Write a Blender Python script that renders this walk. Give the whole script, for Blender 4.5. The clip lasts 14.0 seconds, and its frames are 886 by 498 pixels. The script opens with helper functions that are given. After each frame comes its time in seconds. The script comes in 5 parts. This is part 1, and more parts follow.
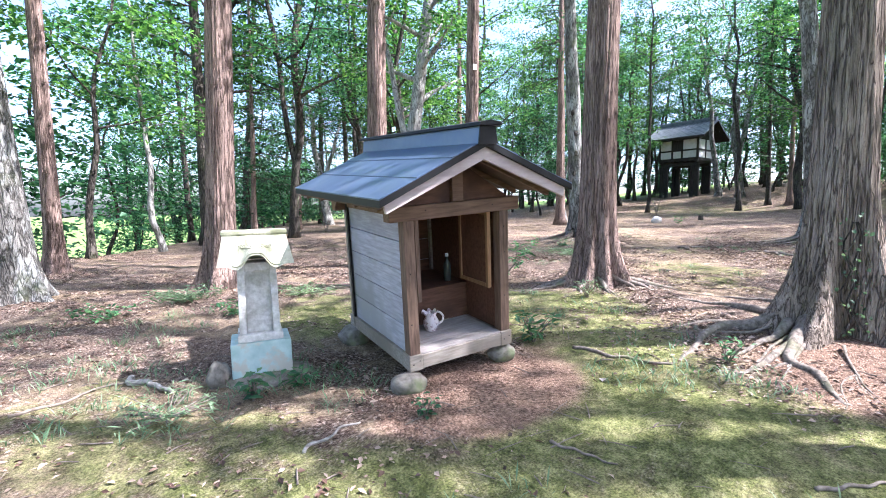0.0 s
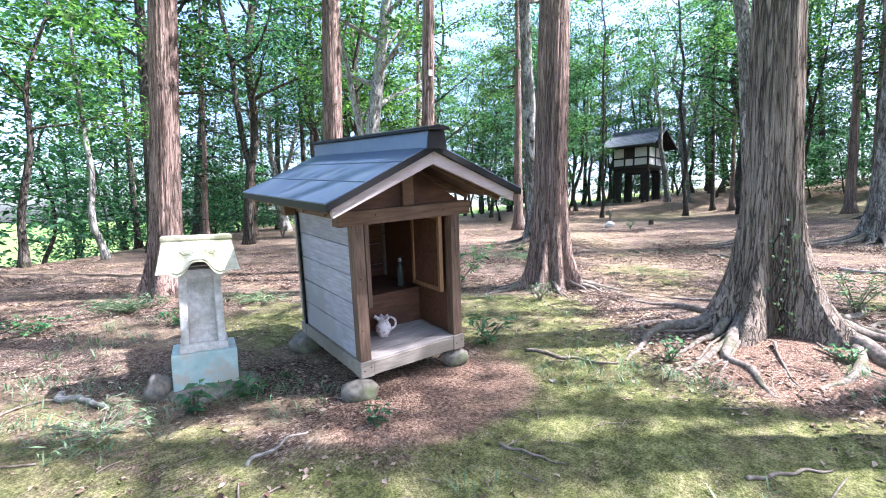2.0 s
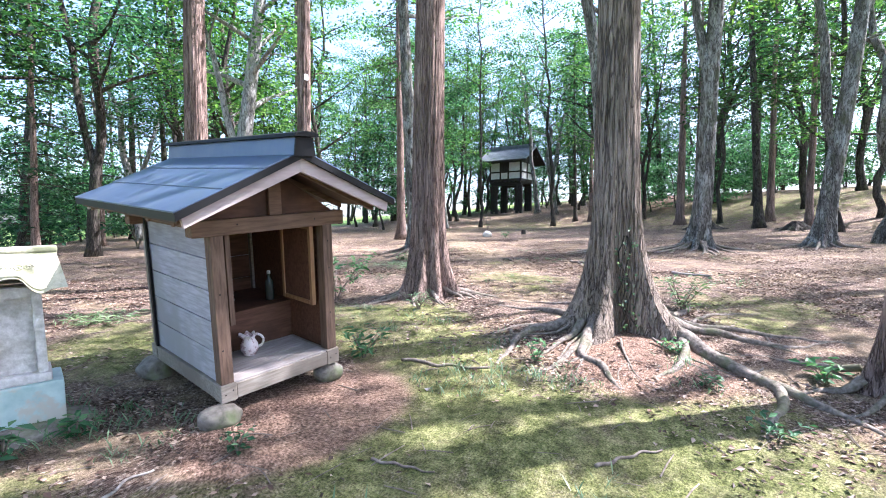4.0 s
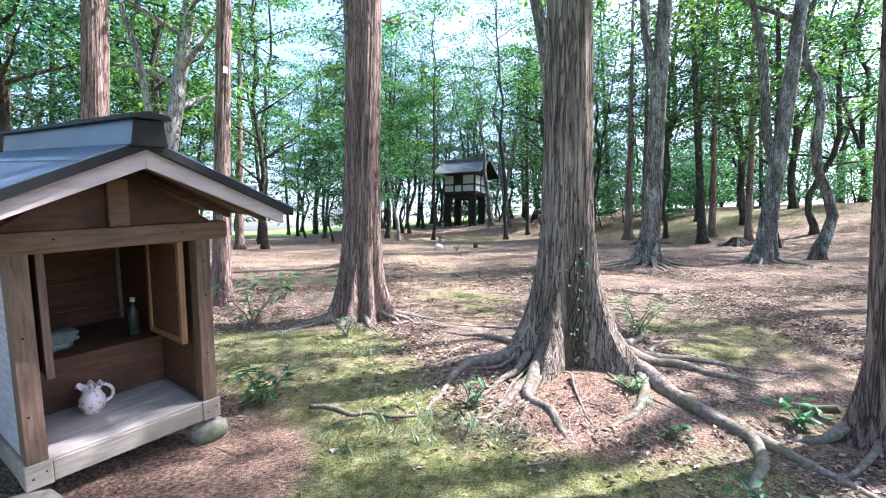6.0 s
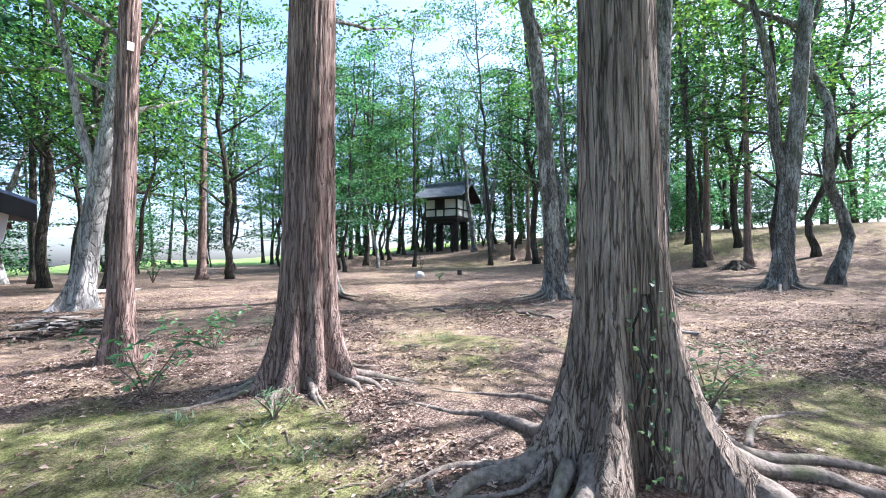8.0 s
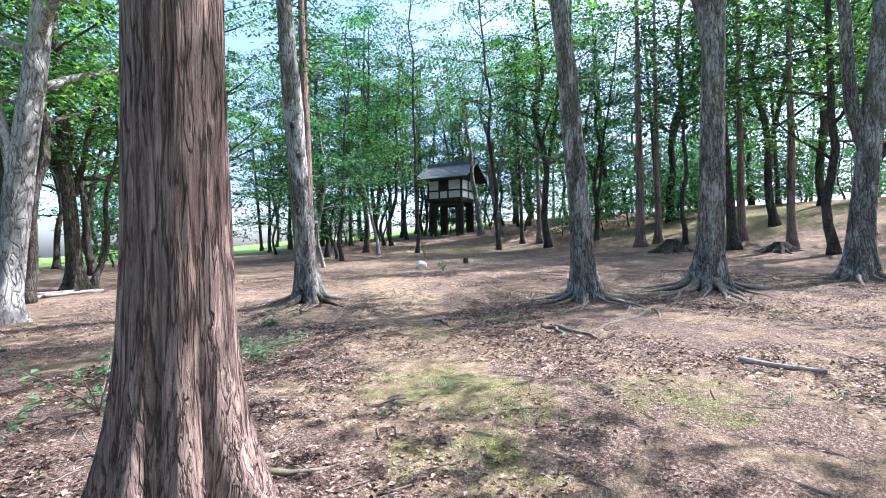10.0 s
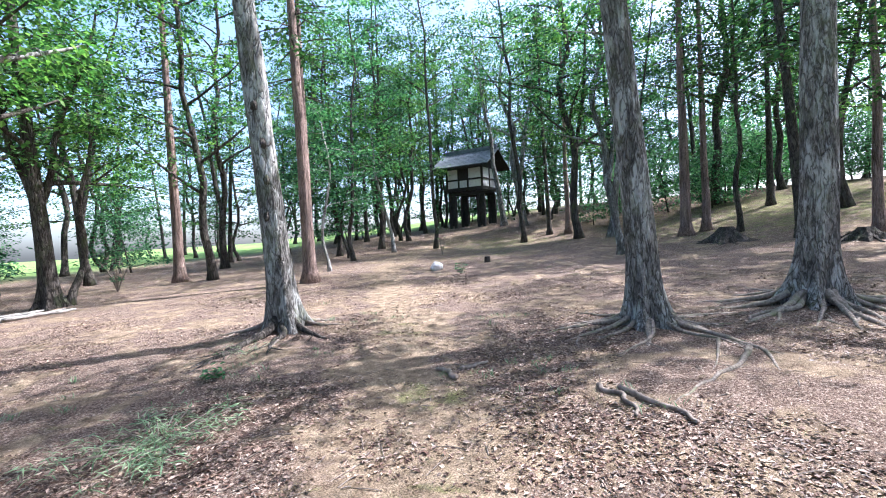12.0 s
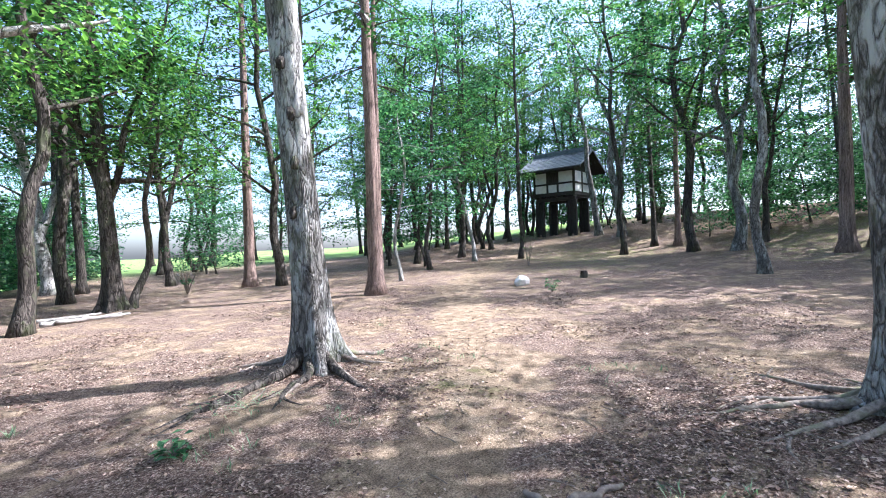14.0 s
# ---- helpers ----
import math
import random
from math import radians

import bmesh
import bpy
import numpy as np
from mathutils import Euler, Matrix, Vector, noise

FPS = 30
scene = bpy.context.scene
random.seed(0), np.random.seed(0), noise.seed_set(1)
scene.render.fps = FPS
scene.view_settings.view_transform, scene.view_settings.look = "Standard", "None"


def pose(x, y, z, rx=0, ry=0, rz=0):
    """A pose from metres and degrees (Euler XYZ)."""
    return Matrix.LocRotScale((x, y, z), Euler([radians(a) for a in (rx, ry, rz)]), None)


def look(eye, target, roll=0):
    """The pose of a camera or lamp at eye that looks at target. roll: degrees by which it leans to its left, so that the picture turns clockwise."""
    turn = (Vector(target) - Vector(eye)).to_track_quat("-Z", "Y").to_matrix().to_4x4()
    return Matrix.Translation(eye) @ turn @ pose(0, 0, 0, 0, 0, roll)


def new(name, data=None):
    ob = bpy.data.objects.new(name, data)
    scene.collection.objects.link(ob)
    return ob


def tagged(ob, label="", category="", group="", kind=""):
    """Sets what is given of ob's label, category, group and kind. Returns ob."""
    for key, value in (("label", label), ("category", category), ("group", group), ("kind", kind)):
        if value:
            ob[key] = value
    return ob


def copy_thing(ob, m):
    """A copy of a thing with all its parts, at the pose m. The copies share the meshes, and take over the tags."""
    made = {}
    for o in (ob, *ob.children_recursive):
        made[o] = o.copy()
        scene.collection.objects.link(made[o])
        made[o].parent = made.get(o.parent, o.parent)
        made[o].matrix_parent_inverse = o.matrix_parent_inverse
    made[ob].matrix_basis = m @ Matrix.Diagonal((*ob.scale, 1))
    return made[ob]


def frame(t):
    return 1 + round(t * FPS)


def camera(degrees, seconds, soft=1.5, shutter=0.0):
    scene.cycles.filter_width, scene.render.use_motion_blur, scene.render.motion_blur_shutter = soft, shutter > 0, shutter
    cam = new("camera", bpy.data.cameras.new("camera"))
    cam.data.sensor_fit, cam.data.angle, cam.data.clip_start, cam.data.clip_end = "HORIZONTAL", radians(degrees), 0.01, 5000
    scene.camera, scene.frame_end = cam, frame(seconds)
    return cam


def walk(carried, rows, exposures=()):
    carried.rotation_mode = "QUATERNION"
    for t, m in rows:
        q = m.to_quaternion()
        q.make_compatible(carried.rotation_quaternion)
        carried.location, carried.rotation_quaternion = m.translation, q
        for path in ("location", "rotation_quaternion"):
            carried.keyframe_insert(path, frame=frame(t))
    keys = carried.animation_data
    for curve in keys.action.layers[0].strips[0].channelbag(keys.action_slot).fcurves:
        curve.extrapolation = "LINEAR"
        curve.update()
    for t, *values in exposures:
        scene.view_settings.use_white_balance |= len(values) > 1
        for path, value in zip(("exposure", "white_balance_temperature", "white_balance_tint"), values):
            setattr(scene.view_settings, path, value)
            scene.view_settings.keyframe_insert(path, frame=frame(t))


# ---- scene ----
cam = camera(86.7, 14.0, soft=1.0)
PATH = [
    (0, (-1.634, -3.197, 1.409), (0.415, 0.225, 1.104), 0.19),
    (0.5, (-1.625, -3.211, 1.403), (0.451, 0.194, 1.096), 0.01),
    (1, (-1.612, -3.217, 1.402), (0.497, 0.167, 1.095), 0.02),
    (1.5, (-1.588, -3.22, 1.401), (0.584, 0.128, 1.118), 0.15),
    (2, (-1.56, -3.237, 1.401), (0.763, 0.009, 1.143), 0.08),
    (2.5, (-1.532, -3.244, 1.404), (1.029, -0.18, 1.165), 0.23),
    (3, (-1.512, -3.251, 1.405), (1.267, -0.382, 1.18), 0.45),
    (3.5, (-1.493, -3.259, 1.406), (1.445, -0.552, 1.21), 0.44),
    (4, (-1.477, -3.277, 1.41), (1.565, -0.685, 1.234), 0.32),
    (4.2, (-1.469, -3.289, 1.412), (1.637, -0.773, 1.251), 0.3),
    (6.3, (-0.543, -2.901, 1.472), (2.747, -0.628, 1.403), 0.66),
    (6.5, (-0.418, -2.825, 1.511), (2.889, -0.575, 1.446), 0.5),
    (7, (-0.058, -2.626, 1.503), (3.292, -0.44, 1.497), 0.49),
    (7.5, (0.354, -2.339, 1.469), (3.697, -0.143, 1.539), 0.35),
    (8, (0.735, -2.016, 1.488), (4.092, 0.153, 1.642), 0.17),
    (8.2, (0.908, -1.918, 1.483), (4.259, 0.261, 1.638), 0.21),
    (10.3, (2.934, -0.712, 1.862), (6.276, 1.487, 1.83), -1.56),
    (10.5, (3.148, -0.593, 1.904), (6.505, 1.582, 1.866), -2.11),
    (11, (3.721, -0.315, 1.92), (7.085, 1.848, 1.843), -2.58),
    (11.5, (4.236, -0.113, 2.064), (7.526, 2.156, 1.898), -3.34),
    (12, (4.698, 0.196, 2.124), (7.909, 2.58, 2.032), -2.87),
    (12.5, (5.19, 0.539, 2.145), (8.255, 3.109, 2.147), -1.56),
    (13, (5.661, 0.945, 2.139), (8.562, 3.699, 2.154), -1.22),
    (13.5, (6.157, 1.319, 2.133), (8.982, 4.151, 2.167), -1.73),
    (14, (6.624, 1.735, 2.134), (9.366, 4.648, 2.137), -1.45),
]
walk(cam, [(t, look(eye, target, roll)) for t, eye, target, roll in PATH], [(0, 2.2, 5650, 17), (4.2, 2.22, 5650, 18), (7, 1.98, 5600, 15), (10.5, 1.76, 5550, 15), (12.5, 1.9, 5550, 15), (14, 1.98, 5500, 15)])

# ---- world, sun ----
SUN_AZ, SUN_EL = 128.0, 52.0            # compass style: 0 is +y, clockwise
world = bpy.data.worlds.new("sky")
scene.world = world
world.use_nodes = True
wn = world.node_tree
sky = wn.nodes.new("ShaderNodeTexSky")
sky.sky_type = "NISHITA"
sky.sun_disc = False
sky.sun_elevation = radians(SUN_EL)
sky.sun_rotation = radians(SUN_AZ)
sky.air_density, sky.dust_density, sky.ozone_density = 0.9, 3.0, 1.0
wn.links.new(sky.outputs[0], wn.nodes["Background"].inputs[0])
wn.nodes["Background"].inputs[1].default_value = 0.14
sun_data = bpy.data.lights.new("sun", "SUN")
sun_data.energy = 4.2
sun_data.angle = radians(0.6)
sun_data.color = (1.0, 0.94, 0.86)
sun = new("sun", sun_data)
sd = Vector((math.sin(radians(SUN_AZ)) * math.cos(radians(SUN_EL)), math.cos(radians(SUN_AZ)) * math.cos(radians(SUN_EL)), math.sin(radians(SUN_EL))))
sun.matrix_world = look(sd * 80, (0, 0, 0))


# ---- materials ----
def nodes(name, rough=0.8, metal=0.0, spec=0.3):
    m = bpy.data.materials.new(name)
    m.use_nodes = True
    t = m.node_tree
    b = t.nodes["Principled BSDF"]
    b.inputs["Roughness"].default_value = rough
    b.inputs["Metallic"].default_value = metal
    b.inputs["Specular IOR Level"].default_value = spec
    return m, t, b


def noise_tex(t, scale, stretch=(1, 1, 1), detail=6, rough=0.6, coord="Object", dist=0.0):
    tc = t.nodes.new("ShaderNodeTexCoord")
    mp = t.nodes.new("ShaderNodeMapping")
    mp.inputs["Scale"].default_value = stretch
    n = t.nodes.new("ShaderNodeTexNoise")
    n.inputs["Scale"].default_value = scale
    n.inputs["Detail"].default_value = detail
    n.inputs["Roughness"].default_value = rough
    n.inputs["Distortion"].default_value = dist
    t.links.new(tc.outputs[coord], mp.inputs[0])
    t.links.new(mp.outputs[0], n.inputs["Vector"])
    return n.outputs["Fac"]


def ramp(t, fac, stops):
    r = t.nodes.new("ShaderNodeValToRGB")
    e = r.color_ramp.elements
    while len(e) < len(stops):
        e.new(0.5)
    for el, (p, c) in zip(e, stops):
        el.position, el.color = p, (*c, 1)
    t.links.new(fac, r.inputs[0])
    return r.outputs[0]


def mixc(t, fac, a, b, mode="MIX"):
    x = t.nodes.new("ShaderNodeMix")
    x.data_type, x.blend_type = "RGBA", mode
    for sock, v in ((0, fac), (6, a), (7, b)):
        if isinstance(v, (int, float)):
            x.inputs[sock].default_value = v
        elif isinstance(v, tuple):
            x.inputs[sock].default_value = (*v, 1)
        else:
            t.links.new(v, x.inputs[sock])
    return x.outputs[2]


def grey(v):
    return (v, v, v)


def bump(t, b, height, strength, distance=0.02):
    n = t.nodes.new("ShaderNodeBump")
    n.inputs["Strength"].default_value = strength
    n.inputs["Distance"].default_value = distance
    t.links.new(height, n.inputs["Height"])
    t.links.new(n.outputs[0], b.inputs["Normal"])


def surface(name, dark, light, scale=8, stretch=(1, 1, 1), rough=0.8, bumps=0.3, dist=0.01, metal=0.0, spec=0.3, stain=None, stain_scale=1.5, stain_amt=(0.45, 0.62), rnd=0.0, coord="Object"):
    """Grain between two colours, optional stain at a larger scale, and fine relief."""
    m, t, b = nodes(name, rough, metal, spec)
    g = noise_tex(t, scale, stretch, coord=coord)
    c = ramp(t, g, [(0.3, dark), (0.7, light)])
    if stain:
        s = noise_tex(t, stain_scale, coord=coord, detail=4)
        c = mixc(t, ramp(t, s, [(stain_amt[0], grey(0)), (stain_amt[1], grey(1))]), c, stain)
    if rnd:
        oi = t.nodes.new("ShaderNodeObjectInfo")
        c = mixc(t, 1.0, c, ramp(t, oi.outputs["Random"], [(0, grey(1 - rnd)), (1, grey(1 + rnd * 0.5))]), "MULTIPLY")
    t.links.new(c, b.inputs["Base Color"])
    bump(t, b, g, bumps, dist)
    return m


def math_node(t, op, a, b):
    n = t.nodes.new("ShaderNodeMath")
    n.operation = op
    for sock, v in ((0, a), (1, b)):
        if isinstance(v, (int, float)):
            n.inputs[sock].default_value = v
        else:
            t.links.new(v, n.inputs[sock])
    return n.outputs[0]


def bark(name, cols, vscale, stretch, rough=0.95, strength=0.9, patch=None, patch_amt=(0.5, 0.6), moss=None, crack=0.036):
    """Long plates of bark parted by narrow dark cracks, with broad tone changes, pale patches and moss."""
    m, t, b = nodes(name, rough, 0, 0.15)
    n1 = noise_tex(t, vscale * 0.62, stretch, detail=3, rough=0.5, dist=0.6)
    n2 = noise_tex(t, vscale * 1.35, (stretch[0], stretch[1], stretch[2] * 1.3), detail=3, rough=0.55, dist=0.5)
    gap1 = math_node(t, "ABSOLUTE", math_node(t, "SUBTRACT", n1, 0.5), 0.0)
    gap2 = math_node(t, "ABSOLUTE", math_node(t, "SUBTRACT", n2, 0.5), 0.0)
    fine = noise_tex(t, vscale * 2.6, (stretch[0], stretch[1], stretch[2] * 0.7), detail=5, rough=0.65)
    c = ramp(t, fine, [(0.32, cols[1]), (0.66, cols[2])])
    tone = noise_tex(t, vscale * 0.30, (stretch[0], stretch[1], stretch[2] * 0.8), detail=4, rough=0.6)
    c = mixc(t, 1.0, c, ramp(t, tone, [(0.34, grey(0.55)), (0.5, grey(0.95)), (0.66, grey(1.3))]), "MULTIPLY")
    c = mixc(t, ramp(t, gap2, [(0.0, grey(0.45)), (crack * 0.7, grey(0))]), c, cols[0])
    c = mixc(t, ramp(t, gap1, [(0.0, grey(0.8)), (crack * 0.4, grey(0.55)), (crack * 1.2, grey(0))]), c, cols[0])
    big = noise_tex(t, 1.2, (1, 1, 0.5), detail=3)
    c = mixc(t, 1.0, c, ramp(t, big, [(0.3, grey(0.7)), (0.7, grey(1.25))]), "MULTIPLY")
    if patch:
        s = noise_tex(t, 3.0, (1, 1, 0.35), detail=8, rough=0.75)
        s2 = mixc(t, 1.0, ramp(t, s, [(patch_amt[0], grey(0)), (patch_amt[1], grey(0.9))]), ramp(t, gap1, [(0.0, grey(0.1)), (crack, grey(1))]), "MULTIPLY")
        c = mixc(t, s2, c, patch)
    if moss:
        s = noise_tex(t, 2.2, (1, 1, 0.6), detail=8, rough=0.7)
        c = mixc(t, ramp(t, s, [(0.52, grey(0)), (0.66, grey(0.8))]), c, moss)
    t.links.new(c, b.inputs["Base Color"])
    deep = t.nodes.new("ShaderNodeMapRange")
    deep.inputs[2].default_value = crack * 1.6
    t.links.new(gap1, deep.inputs[0])
    bump(t, b, math_node(t, "ADD", deep.outputs[0], math_node(t, "MULTIPLY", fine, 0.5)), strength, 0.022)
    return m


def leaf_mat(name, c1, c2, c3, trans=0.45):
    m = bpy.data.materials.new(name)
    m.use_nodes = True
    t = m.node_tree
    b = t.nodes["Principled BSDF"]
    geo = t.nodes.new("ShaderNodeNewGeometry")
    oi = t.nodes.new("ShaderNodeObjectInfo")
    c = ramp(t, geo.outputs["Random Per Island"], [(0, c1), (0.55, c2), (1, c3)])
    c = mixc(t, 1.0, c, ramp(t, oi.outputs["Random"], [(0, grey(0.6)), (1, (1.3, 1.2, 1.0))]), "MULTIPLY")
    t.links.new(c, b.inputs["Base Color"])
    b.inputs["Roughness"].default_value = 0.5
    b.inputs["Specular IOR Level"].default_value = 0.35
    tr = t.nodes.new("ShaderNodeBsdfTranslucent")
    t.links.new(mixc(t, 1.0, c, (1.25, 1.5, 0.9), "MULTIPLY"), tr.inputs[0])
    mx = t.nodes.new("ShaderNodeMixShader")
    mx.inputs[0].default_value = trans
    t.links.new(b.outputs[0], mx.inputs[1])
    t.links.new(tr.outputs[0], mx.inputs[2])
    t.links.new(mx.outputs[0], t.nodes["Material Output"].inputs[0])
    return m


M_CEDAR = bark("cedar_bark", ((0.055, 0.033, 0.027), (0.18, 0.118, 0.096), (0.43, 0.315, 0.268)), 44, (1, 1, 0.075))
M_CEDAR_GREY = bark("grey_cedar_bark", ((0.05, 0.036, 0.029), (0.19, 0.142, 0.112), (0.44, 0.36, 0.295)), 42, (1, 1, 0.075))
M_BARK = bark("grey_bark", ((0.022, 0.019, 0.017), (0.12, 0.11, 0.10), (0.33, 0.31, 0.285)), 24, (1, 1, 0.25), patch=(0.42, 0.42, 0.40), patch_amt=(0.48, 0.57), moss=(0.115, 0.125, 0.075), crack=0.07)
# dark bark whose tone also stands in for far trunks seen as silhouettes
M_BARK_DARK = bark("dark_silhouette_bark", ((0.018, 0.015, 0.014), (0.05, 0.042, 0.036), (0.15, 0.13, 0.112)), 18, (1, 1, 0.25), moss=(0.085, 0.10, 0.05), crack=0.07)
M_BARK_PALE = bark("pale_bark", ((0.06, 0.055, 0.05), (0.26, 0.245, 0.225), (0.52, 0.50, 0.47)), 12, (1, 1, 0.35), patch=(0.12, 0.11, 0.10), patch_amt=(0.58, 0.66))
M_ROOT = surface("root_bark", (0.085, 0.068, 0.055), (0.33, 0.275, 0.23), 26, (1, 1, 1), 0.92, 0.8, 0.02, stain=(0.15, 0.15, 0.085), stain_scale=3, stain_amt=(0.52, 0.7))
M_LEAF = leaf_mat("broad_leaf", (0.012, 0.048, 0.018), (0.065, 0.165, 0.05), (0.20, 0.35, 0.11), 0.5)
# lit copy of the broad leaf: brighter, yellower colour stands in for backlight
M_LEAF_BACKLIT = leaf_mat("backlit_leaf", (0.04, 0.10, 0.02), (0.12, 0.225, 0.05), (0.27, 0.39, 0.10), 0.58)
M_LEAF_BLUE = leaf_mat("cool_leaf", (0.012, 0.046, 0.028), (0.048, 0.15, 0.085), (0.15, 0.31, 0.165), 0.5)
M_NEEDLE = leaf_mat("cedar_needle", (0.02, 0.065, 0.03), (0.035, 0.10, 0.04), (0.06, 0.14, 0.05), 0.25)
M_SHRUB = leaf_mat("shrub_leaf", (0.035, 0.12, 0.055), (0.07, 0.19, 0.095), (0.15, 0.30, 0.145), 0.3)
M_GRASS = leaf_mat("grass_blade", (0.09, 0.17, 0.10), (0.17, 0.27, 0.17), (0.32, 0.41, 0.28), 0.3)
M_LITTER = leaf_mat("fallen_leaf", (0.045, 0.025, 0.02), (0.165, 0.098, 0.078), (0.58, 0.46, 0.40), 0.05)
M_TWIG = surface("twig_wood", (0.10, 0.075, 0.06), (0.30, 0.25, 0.21), 20, (1, 1, 1), 0.9, 0.4)
M_DEADWOOD = surface("dead_wood", (0.12, 0.10, 0.09), (0.50, 0.47, 0.43), 16, (1, 1, 4), 0.9, 0.5)
# grey-lilac tone holds the cool skylight on the weathered side walls
M_WALL = surface("weathered_skylit_plank", (0.32, 0.31, 0.36), (0.56, 0.545, 0.62), 7, (6, 0.7, 6), 0.75, 0.25, 0.006, stain=(0.36, 0.345, 0.36), rnd=0.16)
M_POST = surface("brown_timber", (0.095, 0.058, 0.042), (0.25, 0.162, 0.118), 9, (5, 5, 0.5), 0.7, 0.3, 0.006, stain=(0.10, 0.066, 0.045), stain_amt=(0.5, 0.72), rnd=0.1)
M_BEAM = surface("brown_beam", (0.11, 0.064, 0.042), (0.25, 0.152, 0.102), 9, (0.5, 5, 5), 0.7, 0.3, 0.006, stain=(0.12, 0.075, 0.05), stain_amt=(0.5, 0.75), rnd=0.1)
M_INNER = surface("red_brown_board", (0.085, 0.038, 0.025), (0.19, 0.092, 0.058), 7, (0.6, 6, 5), 0.65, 0.25, 0.005, stain=(0.06, 0.03, 0.02), rnd=0.1)
M_SILL = surface("greyed_beam", (0.24, 0.20, 0.165), (0.45, 0.39, 0.335), 8, (0.7, 4, 6), 0.8, 0.3, 0.006, stain=(0.24, 0.20, 0.165), rnd=0.08)
M_FLOORB = surface("greyed_floor_board", (0.33, 0.29, 0.27), (0.52, 0.47, 0.45), 8, (0.7, 6, 6), 0.7, 0.2, 0.005, stain=(0.28, 0.25, 0.23), rnd=0.08)
M_BARGE = surface("pale_bargeboard", (0.44, 0.35, 0.345), (0.60, 0.505, 0.50), 8, (0.6, 6, 3), 0.7, 0.2, 0.005, rnd=0.06)
M_DOORW = surface("orange_door_timber", (0.24, 0.125, 0.06), (0.42, 0.24, 0.13), 9, (5, 5, 0.5), 0.6, 0.2, 0.004)
# blue in the base colour partly stands in for sky reflected in the metal
M_ROOF = surface("blue_black_metal", (0.075, 0.11, 0.185), (0.115, 0.16, 0.26), 3, (1, 1, 1), 0.34, 0.05, 0.004, metal=0.3, spec=0.6, stain=(0.14, 0.165, 0.20), stain_scale=3, stain_amt=(0.5, 0.85))
M_BLACK = surface("black_edging", (0.004, 0.004, 0.005), (0.011, 0.011, 0.013), 12, (1, 1, 1), 0.55, 0.1, 0.003)
# tuff colour lifted to stand in for skylight on the tablet's front
M_STONE = surface("pale_tuff", (0.46, 0.435, 0.415), (0.76, 0.73, 0.71), 22, (1, 1, 1), 0.95, 0.9, 0.01, stain=(0.30, 0.285, 0.23), stain_scale=4, stain_amt=(0.5, 0.7))
M_STONE_Y = surface("lichened_tuff", (0.40, 0.385, 0.28), (0.64, 0.615, 0.48), 22, (1, 1, 1), 0.95, 0.9, 0.01, stain=(0.27, 0.275, 0.17), stain_scale=4.5, stain_amt=(0.48, 0.66))
M_STONE_B = surface("patchy_bluish_stone", (0.34, 0.47, 0.47), (0.52, 0.63, 0.61), 9, (1, 1, 1), 0.9, 0.4, 0.006, stain=(0.50, 0.48, 0.42), stain_scale=5, stain_amt=(0.5, 0.58))
M_STONE_D = surface("worn_stone", (0.10, 0.088, 0.075), (0.30, 0.265, 0.23), 16, (1, 1, 1), 0.95, 0.5, 0.008, stain=(0.14, 0.17, 0.08), stain_scale=3, stain_amt=(0.52, 0.7))
M_CERAMIC = surface("white_ceramic", (0.74, 0.64, 0.65), (0.88, 0.80, 0.80), 30, (1, 1, 1), 0.25, 0.05, 0.002, spec=0.5, stain=(0.45, 0.32, 0.33), stain_scale=30, stain_amt=(0.52, 0.60))
M_BOTTLE = surface("dim_bottle_glass", (0.05, 0.062, 0.055), (0.08, 0.095, 0.088), 6, (1, 1, 1), 0.15, 0.0, 0.001, spec=0.5)
M_CAP = surface("white_cap", (0.72, 0.72, 0.70), (0.85, 0.85, 0.83), 30, (1, 1, 1), 0.4, 0.05, 0.001)
M_CLOTH = surface("green_grey_cloth", (0.16, 0.20, 0.18), (0.30, 0.35, 0.32), 12, (1, 1, 1), 0.9, 0.3, 0.004)
# white paper greyed in colour for the dim room; also on the pale leaf
M_PAPER = surface("dimmed_white_paper", (0.30, 0.27, 0.24), (0.50, 0.46, 0.42), 8, (1, 1, 1), 0.9, 0.1, 0.002)
M_TILE = surface("grey_roof_tile", (0.10, 0.115, 0.135), (0.22, 0.24, 0.27), 5, (1, 1, 1), 0.45, 0.3, 0.01, rnd=0.15)
M_BLACKWOOD = surface("black_stained_wood", (0.018, 0.015, 0.014), (0.055, 0.047, 0.042), 7, (4, 4, 0.6), 0.7, 0.3, 0.006)
M_PLASTER = surface("white_plaster", (0.66, 0.65, 0.63), (0.80, 0.79, 0.77), 6, (1, 1, 1), 0.9, 0.2, 0.004, stain=(0.56, 0.55, 0.52), stain_amt=(0.5, 0.75))
M_TAG = surface("white_tag", (0.7, 0.7, 0.68), (0.82, 0.82, 0.8), 20, (1, 1, 1), 0.6, 0.05, 0.001)


def layer(t, name):
    a = t.nodes.new("ShaderNodeAttribute")
    a.attribute_name = name
    return a.outputs["Fac"]


